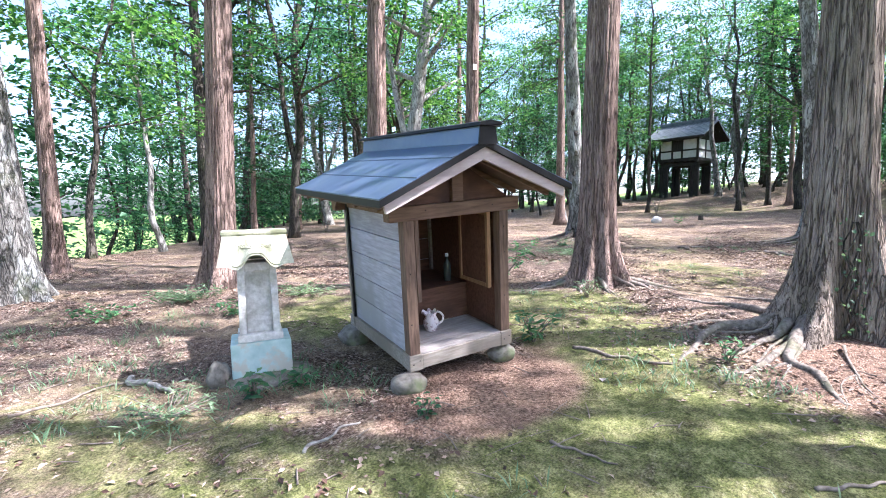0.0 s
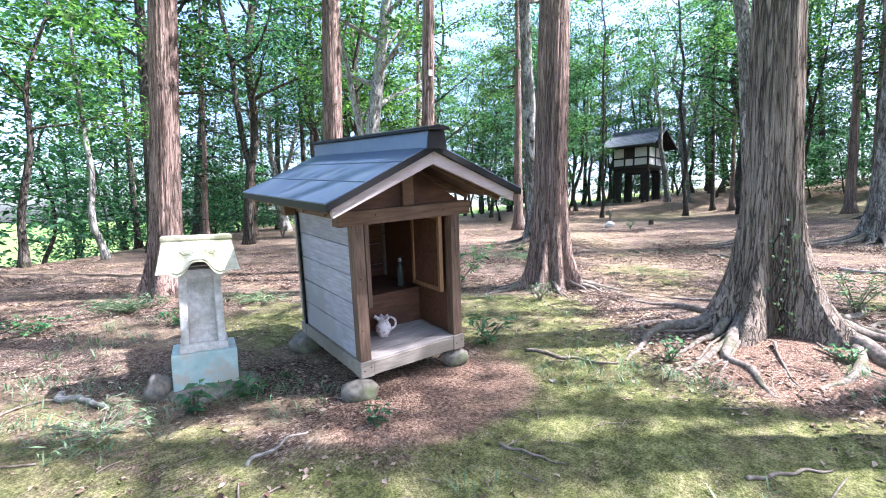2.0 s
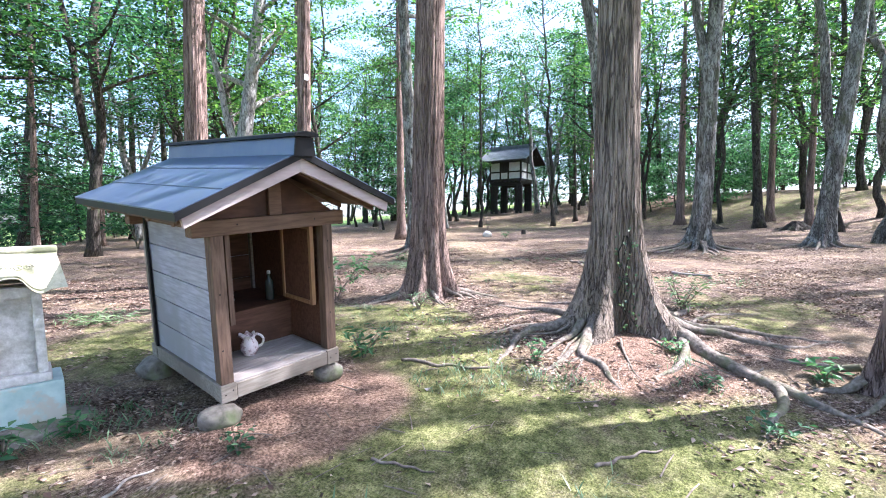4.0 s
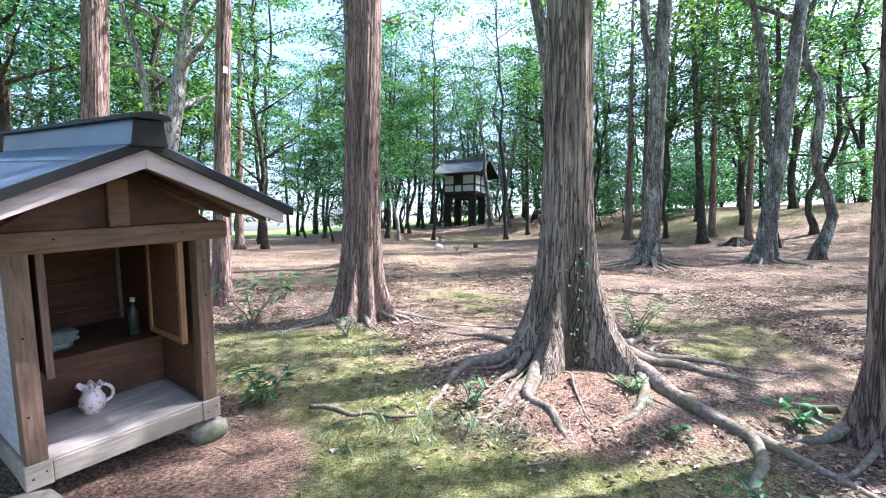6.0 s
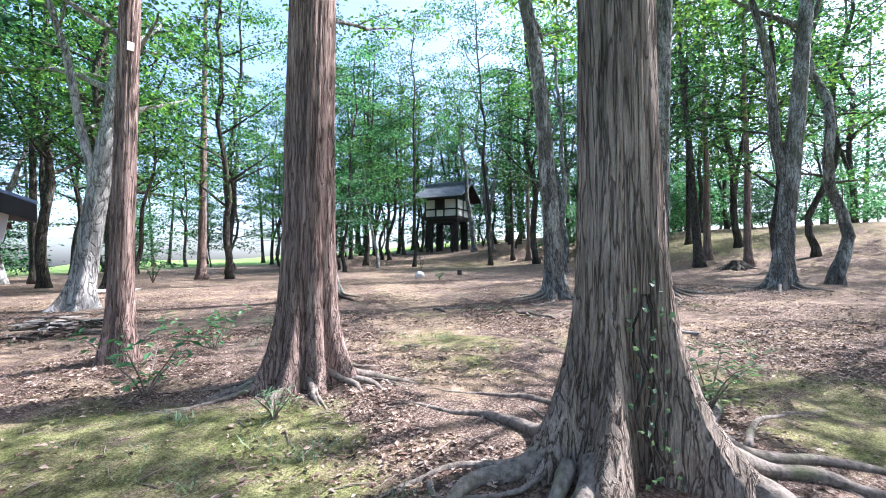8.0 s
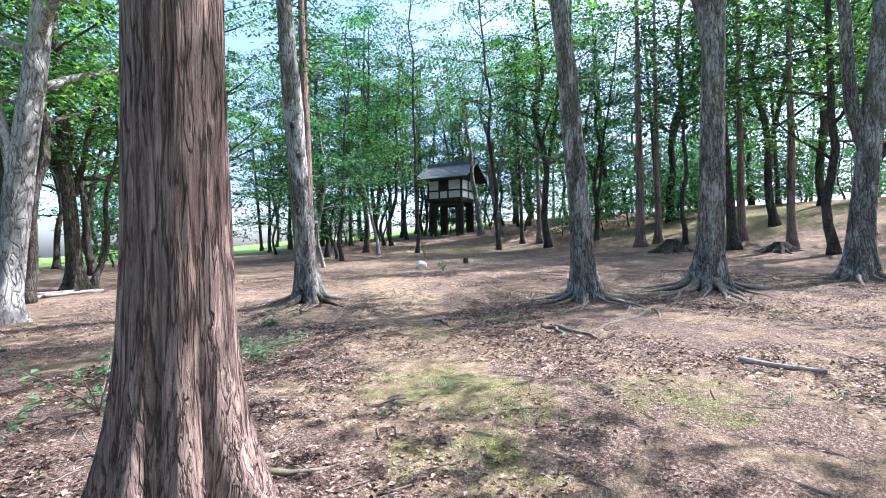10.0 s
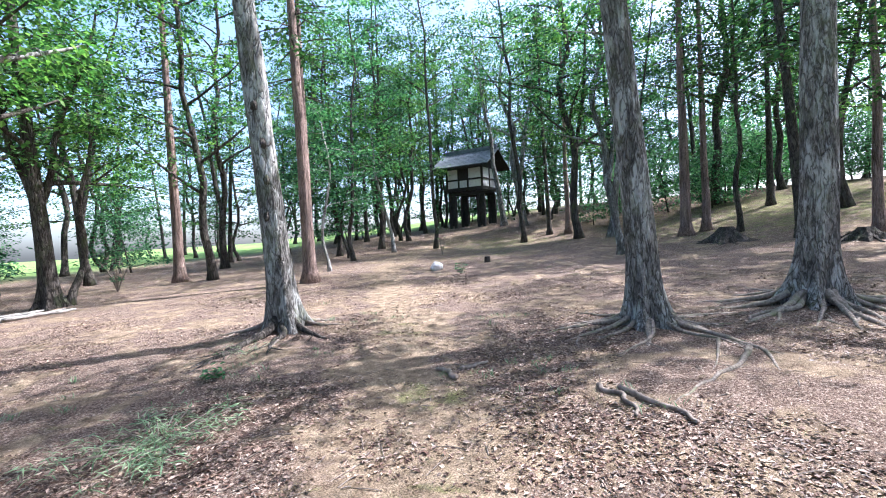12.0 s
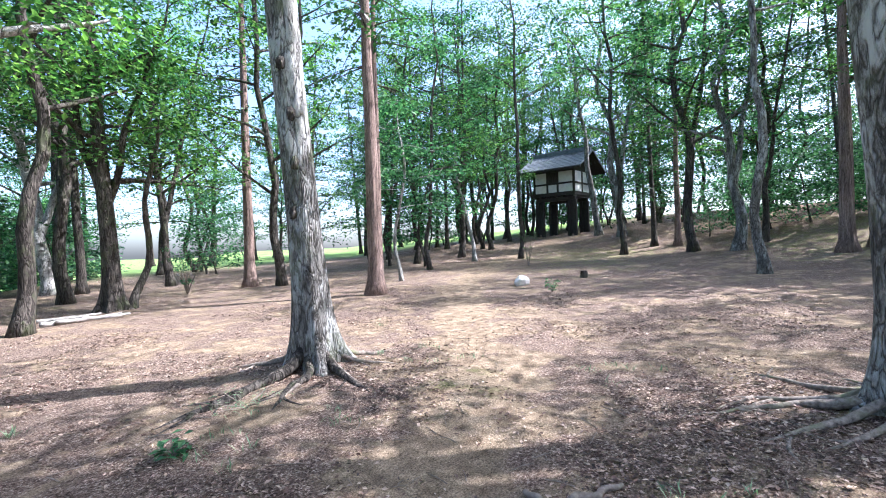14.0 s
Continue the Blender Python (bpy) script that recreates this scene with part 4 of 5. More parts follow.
def conifer_crown(g, pts, h, lo, reach, seed, per, size):
    rnd = random.Random(seed)
    sticks = Geo()
    z = h * lo
    while z < h * 0.99:
        u = (z / h - lo) / (1 - lo)
        k = max(i for i, p in enumerate(pts) if p[2] <= z)
        c = Vector(pts[k])
        for i in range(3):
            a = rnd.uniform(0, 2 * math.pi)
            L = reach * (1 - 0.8 * u) * rnd.uniform(0.6, 1.1)
            line = [Vector((c.x + math.cos(a) * L * s, c.y + math.sin(a) * L * s, z - 0.22 * L * s * s + 0.05 * L)) for s in (0, 0.35, 0.7, 1)]
            sticks.tube(line, [0.03, 0.022, 0.014, 0.006], 5, cap=False)
            spray_leaves(g, [line[1].lerp(line[2], 0.3), line[2], line[3]], [L * 0.22, L * 0.27, L * 0.2], per, size, 0.22, 0.5)
        z += 0.42 + 0.3 * rnd.random()
    return sticks


def cedar(x, y, r, h, seed, lean=(0, 0), lo=0.5, reach=2.2, near=False, mat=None, flare=1.0, lobes=5, label="", per=34, size=0.17, group="cedars", spurs=()):
    z = land(x, y)
    t = thing("cedar_tree", pose(x, y, z), label or "straight cedar with reddish-brown furrowed bark", "tree", group)
    mat = mat or M_CEDAR
    if near:
        g, pts = fine_trunk(h, lean, r, seed, flare, lobes, 15.0, 120, 52, spurs)
    else:
        g = Geo()
        pts = trunk_line(h, lean, 0.05, seed)
        rad = [r * (1 + 0.8 * math.exp(-max(p.z, 0) / 0.25)) * (1 - 0.8 * max(p.z, 0) / h) for p in pts]
        g.tube(pts, rad, 12, lambda k, a: 1 + 0.1 * noise.noise((math.cos(a) * 2, math.sin(a) * 2, k * 0.3 + seed)))
    g.obj("trunk", mat, t, smooth=True)
    crown = Geo()
    sticks = conifer_crown(crown, [Vector(p) for p in pts], h, lo, reach, seed, per, size)
    tagged(sticks.obj("branchwork", M_BARK_DARK, t), kind="stuff")
    tagged(crown.obj("crown", M_NEEDLE, t), kind="stuff")
    return t


# big trees beside the walk
tA = cedar(3.67, -1.38, 0.235, 17, 1, (-0.004, 0.004), 0.50, 2.4, True, M_CEDAR_GREY, 1.25, 4, "large cedar with fissured grey-brown bark and ivy at its foot", spurs=((135, 1.15, 0.36), (184, 1.1, 0.27), (-88, 1.4, 0.34), (60, 0.5, 0.3), (10, 0.6, 0.35), (-40, 0.7, 0.35), (-138, -0.42, 0.22)))
zA = land(3.67, -1.38)
add_roots(tA, (3.67, -1.38, zA), 0.45, 10, 1.3, 0.017, 3, (-150, -120, -98, 170, 150, 60, 20, -60, 185, 120))
for i, (r, way) in enumerate((
        (0.088, ((3.70, -1.72), (3.72, -2.0), (3.25, -2.6), (2.95, -2.95), (2.15, -2.95))), (0.05, ((3.1, -2.8), (2.9, -3.2), (2.6, -3.7))), (0.055, ((3.6, -2.1), (3.1, -2.22), (2.6, -2.1))),
        (0.05, ((3.8, -1.9), (4.1, -2.3), (4.2, -2.9), (4.6, -3.2))), (0.042, ((4.0, -1.85), (4.35, -2.4), (4.7, -3.5))), (0.062, ((3.3, -1.34), (2.75, -1.4), (2.62, -1.66), (2.3, -1.95))),
        (0.045, ((3.3, -1.36), (2.65, -1.33), (2.0, -1.3))), (0.036, ((3.25, -1.2), (2.75, -1.14), (2.4, -1.1))), (0.056, ((3.36, -1.05), (3.0, -0.74), (2.6, -0.76), (2.1, -0.87))),
        (0.036, ((3.3, -0.85), (3.1, -0.5), (2.6, -0.3))), (0.024, ((2.95, -0.5), (2.83, -0.65), (2.78, -1.08))), (0.05, ((3.6, -1.0), (3.9, -0.5), (3.95, 0.56))),
        (0.04, ((3.9, -1.1), (4.5, -0.6), (4.4, 0.6))), (0.05, ((4.0, -1.25), (4.6, -0.95), (5.4, -0.8))), (0.055, ((4.0, -1.6), (4.8, -1.8), (5.7, -1.7))), (0.03, ((4.3, -2.0), (5.0, -2.1), (5.6, -2.6))))):
    root_along(tA, (3.67, -1.38, zA), way, r, 40 + i, 0.10 if math.hypot(way[0][0] - 3.67, way[0][1] + 1.38) < 0.6 else 0.0)
tB = cedar(3.89, 1.59, 0.25, 17, 2, (0.0, 0.0), 0.55, 2.6, True, M_CEDAR, 0.95, 6, "large cedar with reddish furrowed bark and splayed roots", spurs=((205, 1.0, 0.26), (243, 0.8, 0.22), (284, 1.1, 0.28), (165, 0.9, 0.26), (120, 0.6, 0.3), (325, 0.7, 0.28), (15, 0.6, 0.3), (65, 0.6, 0.3)))
add_roots(tB, (3.89, 1.59, land(3.89, 1.59)), 0.36, 6, 1.0, 0.026, 4)
zB = land(3.89, 1.59)
for i, (ex, ey, r) in enumerate(((4.12, 0.62, 0.06), (3.1, 1.2, 0.06), (3.45, 0.95, 0.05), (3.93, 0.8, 0.05), (2.9, 2.1, 0.06), (4.6, 0.5, 0.06), (4.8, 1.9, 0.06))):
    root_to(tB, (3.89, 1.59, zB), 0, (ex, ey), r, 60 + i, 0.24)
tR = cedar(3.5, -3.74, 0.19, 16, 8, (0.0, -0.004), 0.72, 1.5, True, M_CEDAR, 0.75, 5, "reddish cedar beside the mossy ground")
add_roots(tR, (3.5, -3.74, land(3.5, -3.74)), 0.28, 7, 0.9, 0.04, 9)
tN = cedar(3.23, 3.93, 0.125, 14, 3, (0.002, 0.0), 0.5, 2.0, True, M_CEDAR, 0.7, 4, "slim red-barked cedar with a white tag")
Geo().box((-0.035, -0.004, -0.05), (0.035, 0.004, 0.05), 0.003).obj("tag", M_TAG, tN, "small white tag", m=pose(-0.03, -0.128, 3.55, 0, 0, -10))
tM = cedar(2.27, 6.01, 0.21, 18, 5, (0.0, 0.0), 0.45, 2.6, True, M_CEDAR, 0.8, 5)
tL = cedar(-0.83, 4.98, 0.215, 18, 6, (0.012, 0.0), 0.5, 2.6, True, M_CEDAR, 0.8, 5, "large cedar with reddish bark behind the stone shrine")
tT = cedar(-3.5, 8.9, 0.15, 16, 7, (-0.02, 0.0), 0.4, 2.4, True, M_CEDAR, 0.7, 4)
broad = broad_tree
tW0 = broad(9.58, 7.32, 0.22, 14, 11, (-0.085, -0.008), 0.5, 14, 4.6, 0.5, spread=0.95, per=24, size=0.17, mat=M_BARK, near=True, label="pale scarred trunk leaning a little, with torn bark")
add_roots(tW0, (9.58, 7.32, land(9.58, 7.32)), 0.24, 8, 1.3, 0.045, 12)
# W1 to W3 crowns carry the leaf colour brightened as if backlit
tW1 = broad(11.75, 1.86, 0.21, 15, 12, (-0.03, 0.055), 0.45, 24, 5.2, 0.5, spread=1.0, per=24, size=0.16, mat=M_BARK, leaf=M_LEAF_BACKLIT, near=True, bow=(-0.012, 0.02), label="leaning grey tree with bare roots at its foot")
add_roots(tW1, (11.75, 1.86, land(11.75, 1.86)), 0.26, 11, 1.5, 0.045, 13)
tW2 = broad(13.79, -0.08, 0.26, 15, 14, (0.02, -0.035), 0.45, 13, 4.2, 0.5, spread=0.95, per=22, size=0.16, mat=M_BARK, leaf=M_LEAF_BACKLIT, near=True, label="stout grey tree forking overhead, with exposed roots", fork=[(3.6, -0.02, 0.07, 0.15)])
add_roots(tW2, (13.79, -0.08, land(13.79, -0.08)), 0.32, 12, 1.9, 0.055, 15)
tW3 = broad(16.5, -2.79, 0.25, 14, 16, (0.10, -0.10), 0.4, 7, 4.2, 0.5, spread=0.9, per=20, size=0.16, mat=M_BARK, leaf=M_LEAF_BACKLIT, near=True, label="forked pale grey tree with spreading limbs", fork=[(2.9, -0.02, 0.12, 0.15)])
add_roots(tW3, (16.5, -2.79, land(16.5, -2.79)), 0.3, 10, 1.7, 0.05, 17)
# a strip of bare pale wood where the bark has torn away, and old knots
strip = [(-0.085 * z + 0.22 * 0.45 * math.cos(radians(285)) + 0.02 * noise.noise((z, 1, 2)), -0.008 * z + 0.22 * 0.45 * math.sin(radians(285)), z) for z in np.linspace(2.3, 5.4, 24)]
Geo().tube(strip, [0.02 + 0.125 * math.sin(math.pi * (k + 0.5) / 24) ** 0.4 * (1 - 0.012 * k) for k in range(24)], 16, lambda k, a: 1 + 0.22 * noise.noise((math.cos(a) * 2.5, math.sin(a) * 2.5, k * 0.35))).obj("bare_wood", M_BARK_PALE, tW0, "pale bare wood under torn bark", smooth=True)
for k, (z, deg) in enumerate(((1.2, 250), (1.9, 215), (2.5, 235), (3.1, 240), (3.7, 220))):
    Geo().blob((-0.085 * z + 0.19 * math.cos(radians(deg)), -0.008 * z + 0.19 * math.sin(radians(deg)), z), (0.055, 0.055, 0.09), 0.35, 2.0, 3, k).obj("knot", M_BARK_DARK, tW0, "dark knot", smooth=True)
zW = land(9.58, 7.32)
for i, (ex, ey, r) in enumerate(((7.2, 6.65, 0.085), (9.5, 5.75, 0.06), (8.4, 6.2, 0.06), (7.8, 6.9, 0.07))):
    root_to(tW0, (9.58, 7.32, zW), 0, (ex, ey), r, 80 + i, 0.22, M_BARK_DARK)
zW = land(11.75, 1.86)
for i, (r, way) in enumerate(((0.055, ((11.9, 1.6), (11.5, 1.0), (11.1, 0.5), (10.3, 0.3))), (0.045, ((11.15, 0.62), (10.4, 0.68), (9.0, 1.1))), (0.05, ((11.6, 2.15), (11.4, 2.7), (10.8, 3.3))),
                             (0.05, ((11.5, 1.8), (10.9, 1.7), (10.3, 1.9))), (0.05, ((12.0, 1.8), (12.6, 1.4), (13.1, 0.6))), (0.03, ((11.3, 0.95), (10.8, 0.9), (10.3, 0.86))))):
    root_along(tW1, (11.75, 1.86, zW), way, r * 0.8, 90 + i, 0.08 if math.hypot(way[0][0] - 11.75, way[0][1] - 1.86) < 0.45 else 0.0)
zW = land(13.79, -0.08)
for i, (ex, ey, r) in enumerate(((13.9, 1.5, 0.08), (12.8, -0.9, 0.07), (12.0, -0.95, 0.07), (12.0, 0.9, 0.06), (14.2, -1.6, 0.06))):
    root_to(tW2, (13.79, -0.08, zW), 0, (ex, ey), r, 100 + i, 0.28)
broad(18.6, -4.2, 0.17, 12, 18, (0.0, 0.02), 0.5, 5, 2.6, 0.5, mat=M_BARK)
cedar(14.6, 13.1, 0.22, 17, 21, (-0.012, 0.008), 0.45, 2.4)
cedar(15.3, 13.9, 0.13, 16, 22, (0.0, 0.0), 0.4, 2.2)
cedar(13.9, 20.8, 0.22, 17, 23, (-0.01, 0.0), 0.35, 2.4)
# pale bark partly stands in for sun on this trunk's foot
broad(5.5, 11.6, 0.27, 12, 24, (0.10, -0.07), 0.35, 12, 4.0, 0.6, mat=M_BARK_PALE, near=True, label="leaning tree with pale, sun-toned bark and spreading crown", fork=[(2.8, -0.16, 0.10, 0.12)])
broad(9.0, 18.3, 0.24, 10, 25, (-0.05, 0.02), 0.35, 12, 4.0, 0.6, mat=M_BARK_DARK, near=True, fork=[(2.4, -0.16, 0.14, 0.12), (2.9, 0.22, -0.1, 0.1)], label="dark forked tree beside bleached logs")
broad(9.4, 18.1, 0.10, 7, 26, (0.12, -0.06), 0.5, 7, 2.4, 0.5, mat=M_BARK_DARK)
broad(8.2, 28.5, 0.30, 11, 27, (-0.14, 0.1), 0.4, 11, 3.8, 0.6, mat=M_BARK_PALE, fork=[(3.0, 0.3, 0.0, 0.16)])
broad(-3.45, 5.85, 0.24, 12, 28, (-0.08, 0.03), 0.4, 11, 3.6, 0.5, mat=M_BARK, near=True, label="thick pale trunk with flared foot at the wood's edge")
broad(-3.3, 12.5, 0.09, 8, 29, (0.08, 0.05), 0.4, 9, 2.8, 0.4, mat=M_BARK_DARK)
broad(-1.6, 14.5, 0.09, 9, 30, (-0.10, 0.02), 0.4, 9, 2.6, 0.4, mat=M_BARK_PALE)
cedar(1.9, 19.0, 0.13, 13, 31, lo=0.2, reach=2.2)
cedar(5.2, 24.5, 0.16, 14, 32, lo=0.18, reach=2.4)
broad(6.9, 15.4, 0.16, 13, 33, (0.05, -0.04), 0.35, 12, 3.4, 0.6, mat=M_BARK_DARK)
broad(17.5, 15.6, 0.06, 7, 34, (0.03, 0.03), 0.35, 9, 2.4, 0.2, mat=M_BARK_PALE, leaf=M_LEAF_BLUE, label="thin young maple with flat layers of leaves")
broad(26.3, 20.0, 0.11, 9, 35, (-0.14, 0.10), 0.5, 9, 3.0, 0.3, mat=M_BARK_PALE, label="thin pale leaning maple with flat layered leaves")
broad(30.5, 7.9, 0.24, 12, 36, (-0.03, 0.06), 0.3, 11, 3.6, 0.7, mat=M_BARK, fork=[(3.2, 0.18, -0.1, 0.14)])
cedar(28.4, 4.0, 0.24, 16, 37, lo=0.45)
cedar(29.2, 3.3, 0.18, 15, 38, lo=0.4)
cedar(25.2, -2.1, 0.16, 15, 39, lo=0.4)
cedar(27.6, -0.4, 0.18, 15, 40, lo=0.4)
broad(28.0, 1.9, 0.11, 11, 41, (0.01, 0.0), 0.4, 9, 2.8, 0.5)
broad(36.6, 16.2, 0.26, 16, 42, (-0.05, 0.1), 0.35, 12, 4.2, 0.8, mat=M_BARK, fork=[(3.4, 0.05, -0.14, 0.18)], label="twin grey trunks beside the gate house")
broad(37.4, 18.3, 0.22, 16, 43, (-0.08, 0.1), 0.4, 11, 4.0, 0.8, mat=M_BARK, label="pale curving trunk beside the gate house")
cedar(33.3, 11.5, 0.17, 15, 44, lo=0.4)
broad(35.5, 24.8, 0.14, 11, 45, (0.0, 0.05), 0.4, 10, 3.0, 0.4, mat=M_BARK_DARK)
broad(33.5, 26.5, 0.12, 11, 46, (0.0, -0.02), 0.35, 10, 3.0, 0.4, leaf=M_LEAF_BLUE)
broad(20.5, 47.0, 0.30, 13, 47, (0.05, 0.0), 0.3, 12, 4.2, 0.8, mat=M_BARK_DARK, fork=[(3.5, -0.3, 0.1, 0.2)])

# tall trees added out of view, beside and behind the walk, whose crowns shade it
for i, (x, y, h) in enumerate(((-4.5, -9.0, 16), (8.3, -7.0, 17), (5.2, -9.4, 16), (19.0, -13.5, 17), (-7.5, -2.0, 15), (-6.5, -7.5, 16), (26.0, -11.0, 16), (7.0, -12.5, 18), (13.0, -14.5, 18), (-1.0, -13.5, 17), (10.2, -5.8, 15))):
    broad(x, y, 0.2, h, 80 + i, (0.01 * (-1) ** i, 0.03), 0.38, 7 if 0 < x < 9 and y > -10 else (11 if x == 10.2 else 16), 5.0, 0.5, per=22, size=0.2, spread=1.0, mat=M_BARK, far=True)

broad(21.5, 18.5, 0.10, 14, 95, (0.04, -0.02), 0.3, 14, 3.6, 0.4, per=34, size=0.17, spread=0.95, leaf=M_LEAF_BLUE)
broad(24.5, 23.0, 0.14, 16, 96, (-0.03, 0.03), 0.3, 16, 4.4, 0.6, per=34, size=0.17, spread=0.95)
broad(31.0, 22.8, 0.15, 16, 97, (0.05, -0.04), 0.35, 16, 4.6, 0.6, per=34, size=0.17, spread=0.95)
broad(28.2, 18.2, 0.12, 19, 101, (0.0, 0.01), 0.45, 17, 5.5, 0.5, per=34, size=0.17, spread=0.95)
broad(30.5, 13.2, 0.14, 19, 98, (-0.03, 0.05), 0.42, 17, 5.8, 0.6, per=34, size=0.17, spread=0.95, leaf=M_LEAF_BLUE)
broad(22.5, 5.2, 0.13, 15, 99, (0.04, 0.04), 0.5, 14, 4.8, 0.5, per=34, size=0.17, spread=0.95, mat=M_BARK)

# prototypes for the wood around; their trunks wear bark darkened as silhouettes
PROTO = [
    broad(-14, 2, 0.15, 16, 51, (0.03, 0.02), 0.2, 18, 4.4, 0.5, per=40, size=0.165, spread=0.92, far=True),
    broad(-12, -9, 0.18, 17, 52, (-0.05, 0.04), 0.22, 18, 4.6, 0.6, per=40, size=0.165, spread=0.92, leaf=M_LEAF_BLUE, fork=[(3.8, 0.2, 0.1, 0.12)], far=True),
    broad(-15, -13, 0.13, 14, 53, (0.06, -0.03), 0.18, 18, 4.2, 0.3, per=40, size=0.165, spread=0.92, far=True),
    broad(8, -19, 0.2, 17, 54, (0.02, 0.05), 0.25, 18, 4.6, 0.7, per=40, size=0.165, spread=0.92, fork=[(4.2, -0.2, 0.15, 0.14)], far=True),
    cedar(16, -19, 0.2, 19, 55, lo=0.33, reach=3.0, per=15, size=0.26, mat=M_BARK_DARK),
    cedar(-13, -4, 0.17, 17, 56, lo=0.14, reach=2.8, per=15, size=0.26, mat=M_BARK_DARK, label="dark cedar with low drooping branches"),
    broad(24, -16, 0.06, 6.5, 57, (0.1, 0.05), 0.2, 12, 3.0, 0.15, per=14, size=0.20, spread=1.15, leaf=M_LEAF_BLUE, label="young maple with flat layered sprays", far=True),
    broad(-11, 6, 0.05, 4.5, 58, (-0.14, 0.05), 0.06, 12, 2.6, 0.1, per=12, size=0.22, spread=1.15, leaf=M_LEAF_BLUE, label="low understorey maple with layered sprays", far=True),
]


def clear(x, y):
    """Open ground kept free of the surrounding wood."""
    u, v = 0.84 * x + 0.54 * y, -0.54 * x + 0.84 * y      # along and across the walk
    if -9 < u < 30 and -14 < v < 3.0 + 0.10 * u:
        return False
    if 30 <= u < 43 and -6 < v < 3.0:
        return False
    if -9 < u < 22 and 0 < v < 11.0 + 0.12 * u:
        return False
    if -0.91 * (x + 4) + 0.415 * (y - 10.6) > 8:
        return False
    return (x - 38.6) ** 2 + (y - 22.5) ** 2 > 22


def plant_wood():
    rnd = random.Random(5)
    spots = []
    def put(x, y, gap, choice):
        if not clear(x, y) or any((x - p) ** 2 + (y - s) ** 2 < gap for p, s in spots):
            return
        spots.append((x, y))
        k = rnd.uniform(0.8, 1.2)
        c = copy_thing(PROTO[rnd.choice(choice)], pose(x, y, land(x, y) - 0.03, rnd.uniform(-4, 4), rnd.uniform(-4, 4), rnd.uniform(0, 360)))
        c.scale = (k, k, k)
    # the wood seen ahead, thinning with distance
    for i in range(900):
        a, q = radians(rnd.uniform(-18, 106)), 12 + 54 * rnd.random() ** 1.2
        if (a < radians(48) and q > 22 and rnd.random() < 0.5) or (a > radians(74) and rnd.random() < 0.2):
            continue
        if len(spots) < 96:
            put(4 + q * math.sin(a), 1 + q * math.cos(a), 5.5 + 0.10 * q, (0, 1, 2, 3, 1, 4, 4, 5, 5, 6))
    # underwood along the edge of the drop and at the back
    for i in range(30):
        u = rnd.uniform(-4, 40)
        e = rnd.uniform(-1.5, 7)
        put(-4 + 0.415 * u - 0.91 * e, 10.6 + 0.91 * u + 0.415 * e, 2.5, (6, 7, 7))
    # low underwood closing the back of the wood
    for i in range(38):
        a = radians(rnd.uniform(48, 108))
        q = rnd.uniform(42, 56)
        x, y = 4 + q * math.sin(a), 1 + q * math.cos(a)
        if (x - 39.5) ** 2 + (y - 22.5) ** 2 < 30:
            continue
        c = copy_thing(PROTO[7 if i % 3 else 6], pose(x, y, land(x, y) - 0.05, 0, 0, rnd.uniform(0, 360)))
        k = rnd.uniform(0.9, 1.5)
        c.scale = (k, k, k)
    # thin leaning underwood along the edge towards the fields
    for i in range(17):
        a = radians(rnd.uniform(-20, 48))
        q = rnd.uniform(27, 48)
        x, y = 4 + q * math.sin(a), 1 + q * math.cos(a)
        c = copy_thing(PROTO[(7, 2, 7, 6, 1)[i % 5]], pose(x, y, land(x, y) - 0.05, rnd.uniform(-8, 8), rnd.uniform(-8, 8), rnd.uniform(0, 360)))
        k = rnd.uniform(0.75, 1.15)
        c.scale = (k, k, k)
    for i in range(16):
        a = radians(rnd.uniform(72, 106))
        q = rnd.uniform(31, 42)
        x, y = 4 + q * math.sin(a), 1 + q * math.cos(a)
        c = copy_thing(PROTO[7], pose(x, y, land(x, y) - 0.05, 0, 0, rnd.uniform(0, 360)))
        k = rnd.uniform(0.5, 0.9)
        c.scale = (k, k, k)
    # tall trees standing behind the gate house and on the bank
    for x, y in ((45, 30), (44.5, 25), (48, 33), (50, 27), (42.5, 31), (47, 21), (52, 22), (40, 34), (36.5, 31), (43, 16.5), (55, 31), (33, 33)):
        spots.append((x, y))
        c = copy_thing(PROTO[rnd.choice((0, 1, 3, 4))], pose(x, y, land(x, y) - 0.03, 0, rnd.uniform(-3, 3), rnd.uniform(0, 360)))
        k = rnd.uniform(0.95, 1.2)
        c.scale = (k, k, k)
    # unseen trees added behind the walker, for shade and to close the wood
    n = len(spots)
    for i in range(400):
        a, q = radians(rnd.uniform(106, 342)), 13 + 30 * rnd.random()
        if len(spots) < n + 16:
            put(2 + q * math.sin(a), -1 + q * math.cos(a), 22, (0, 1, 2, 3, 4))


plant_wood()


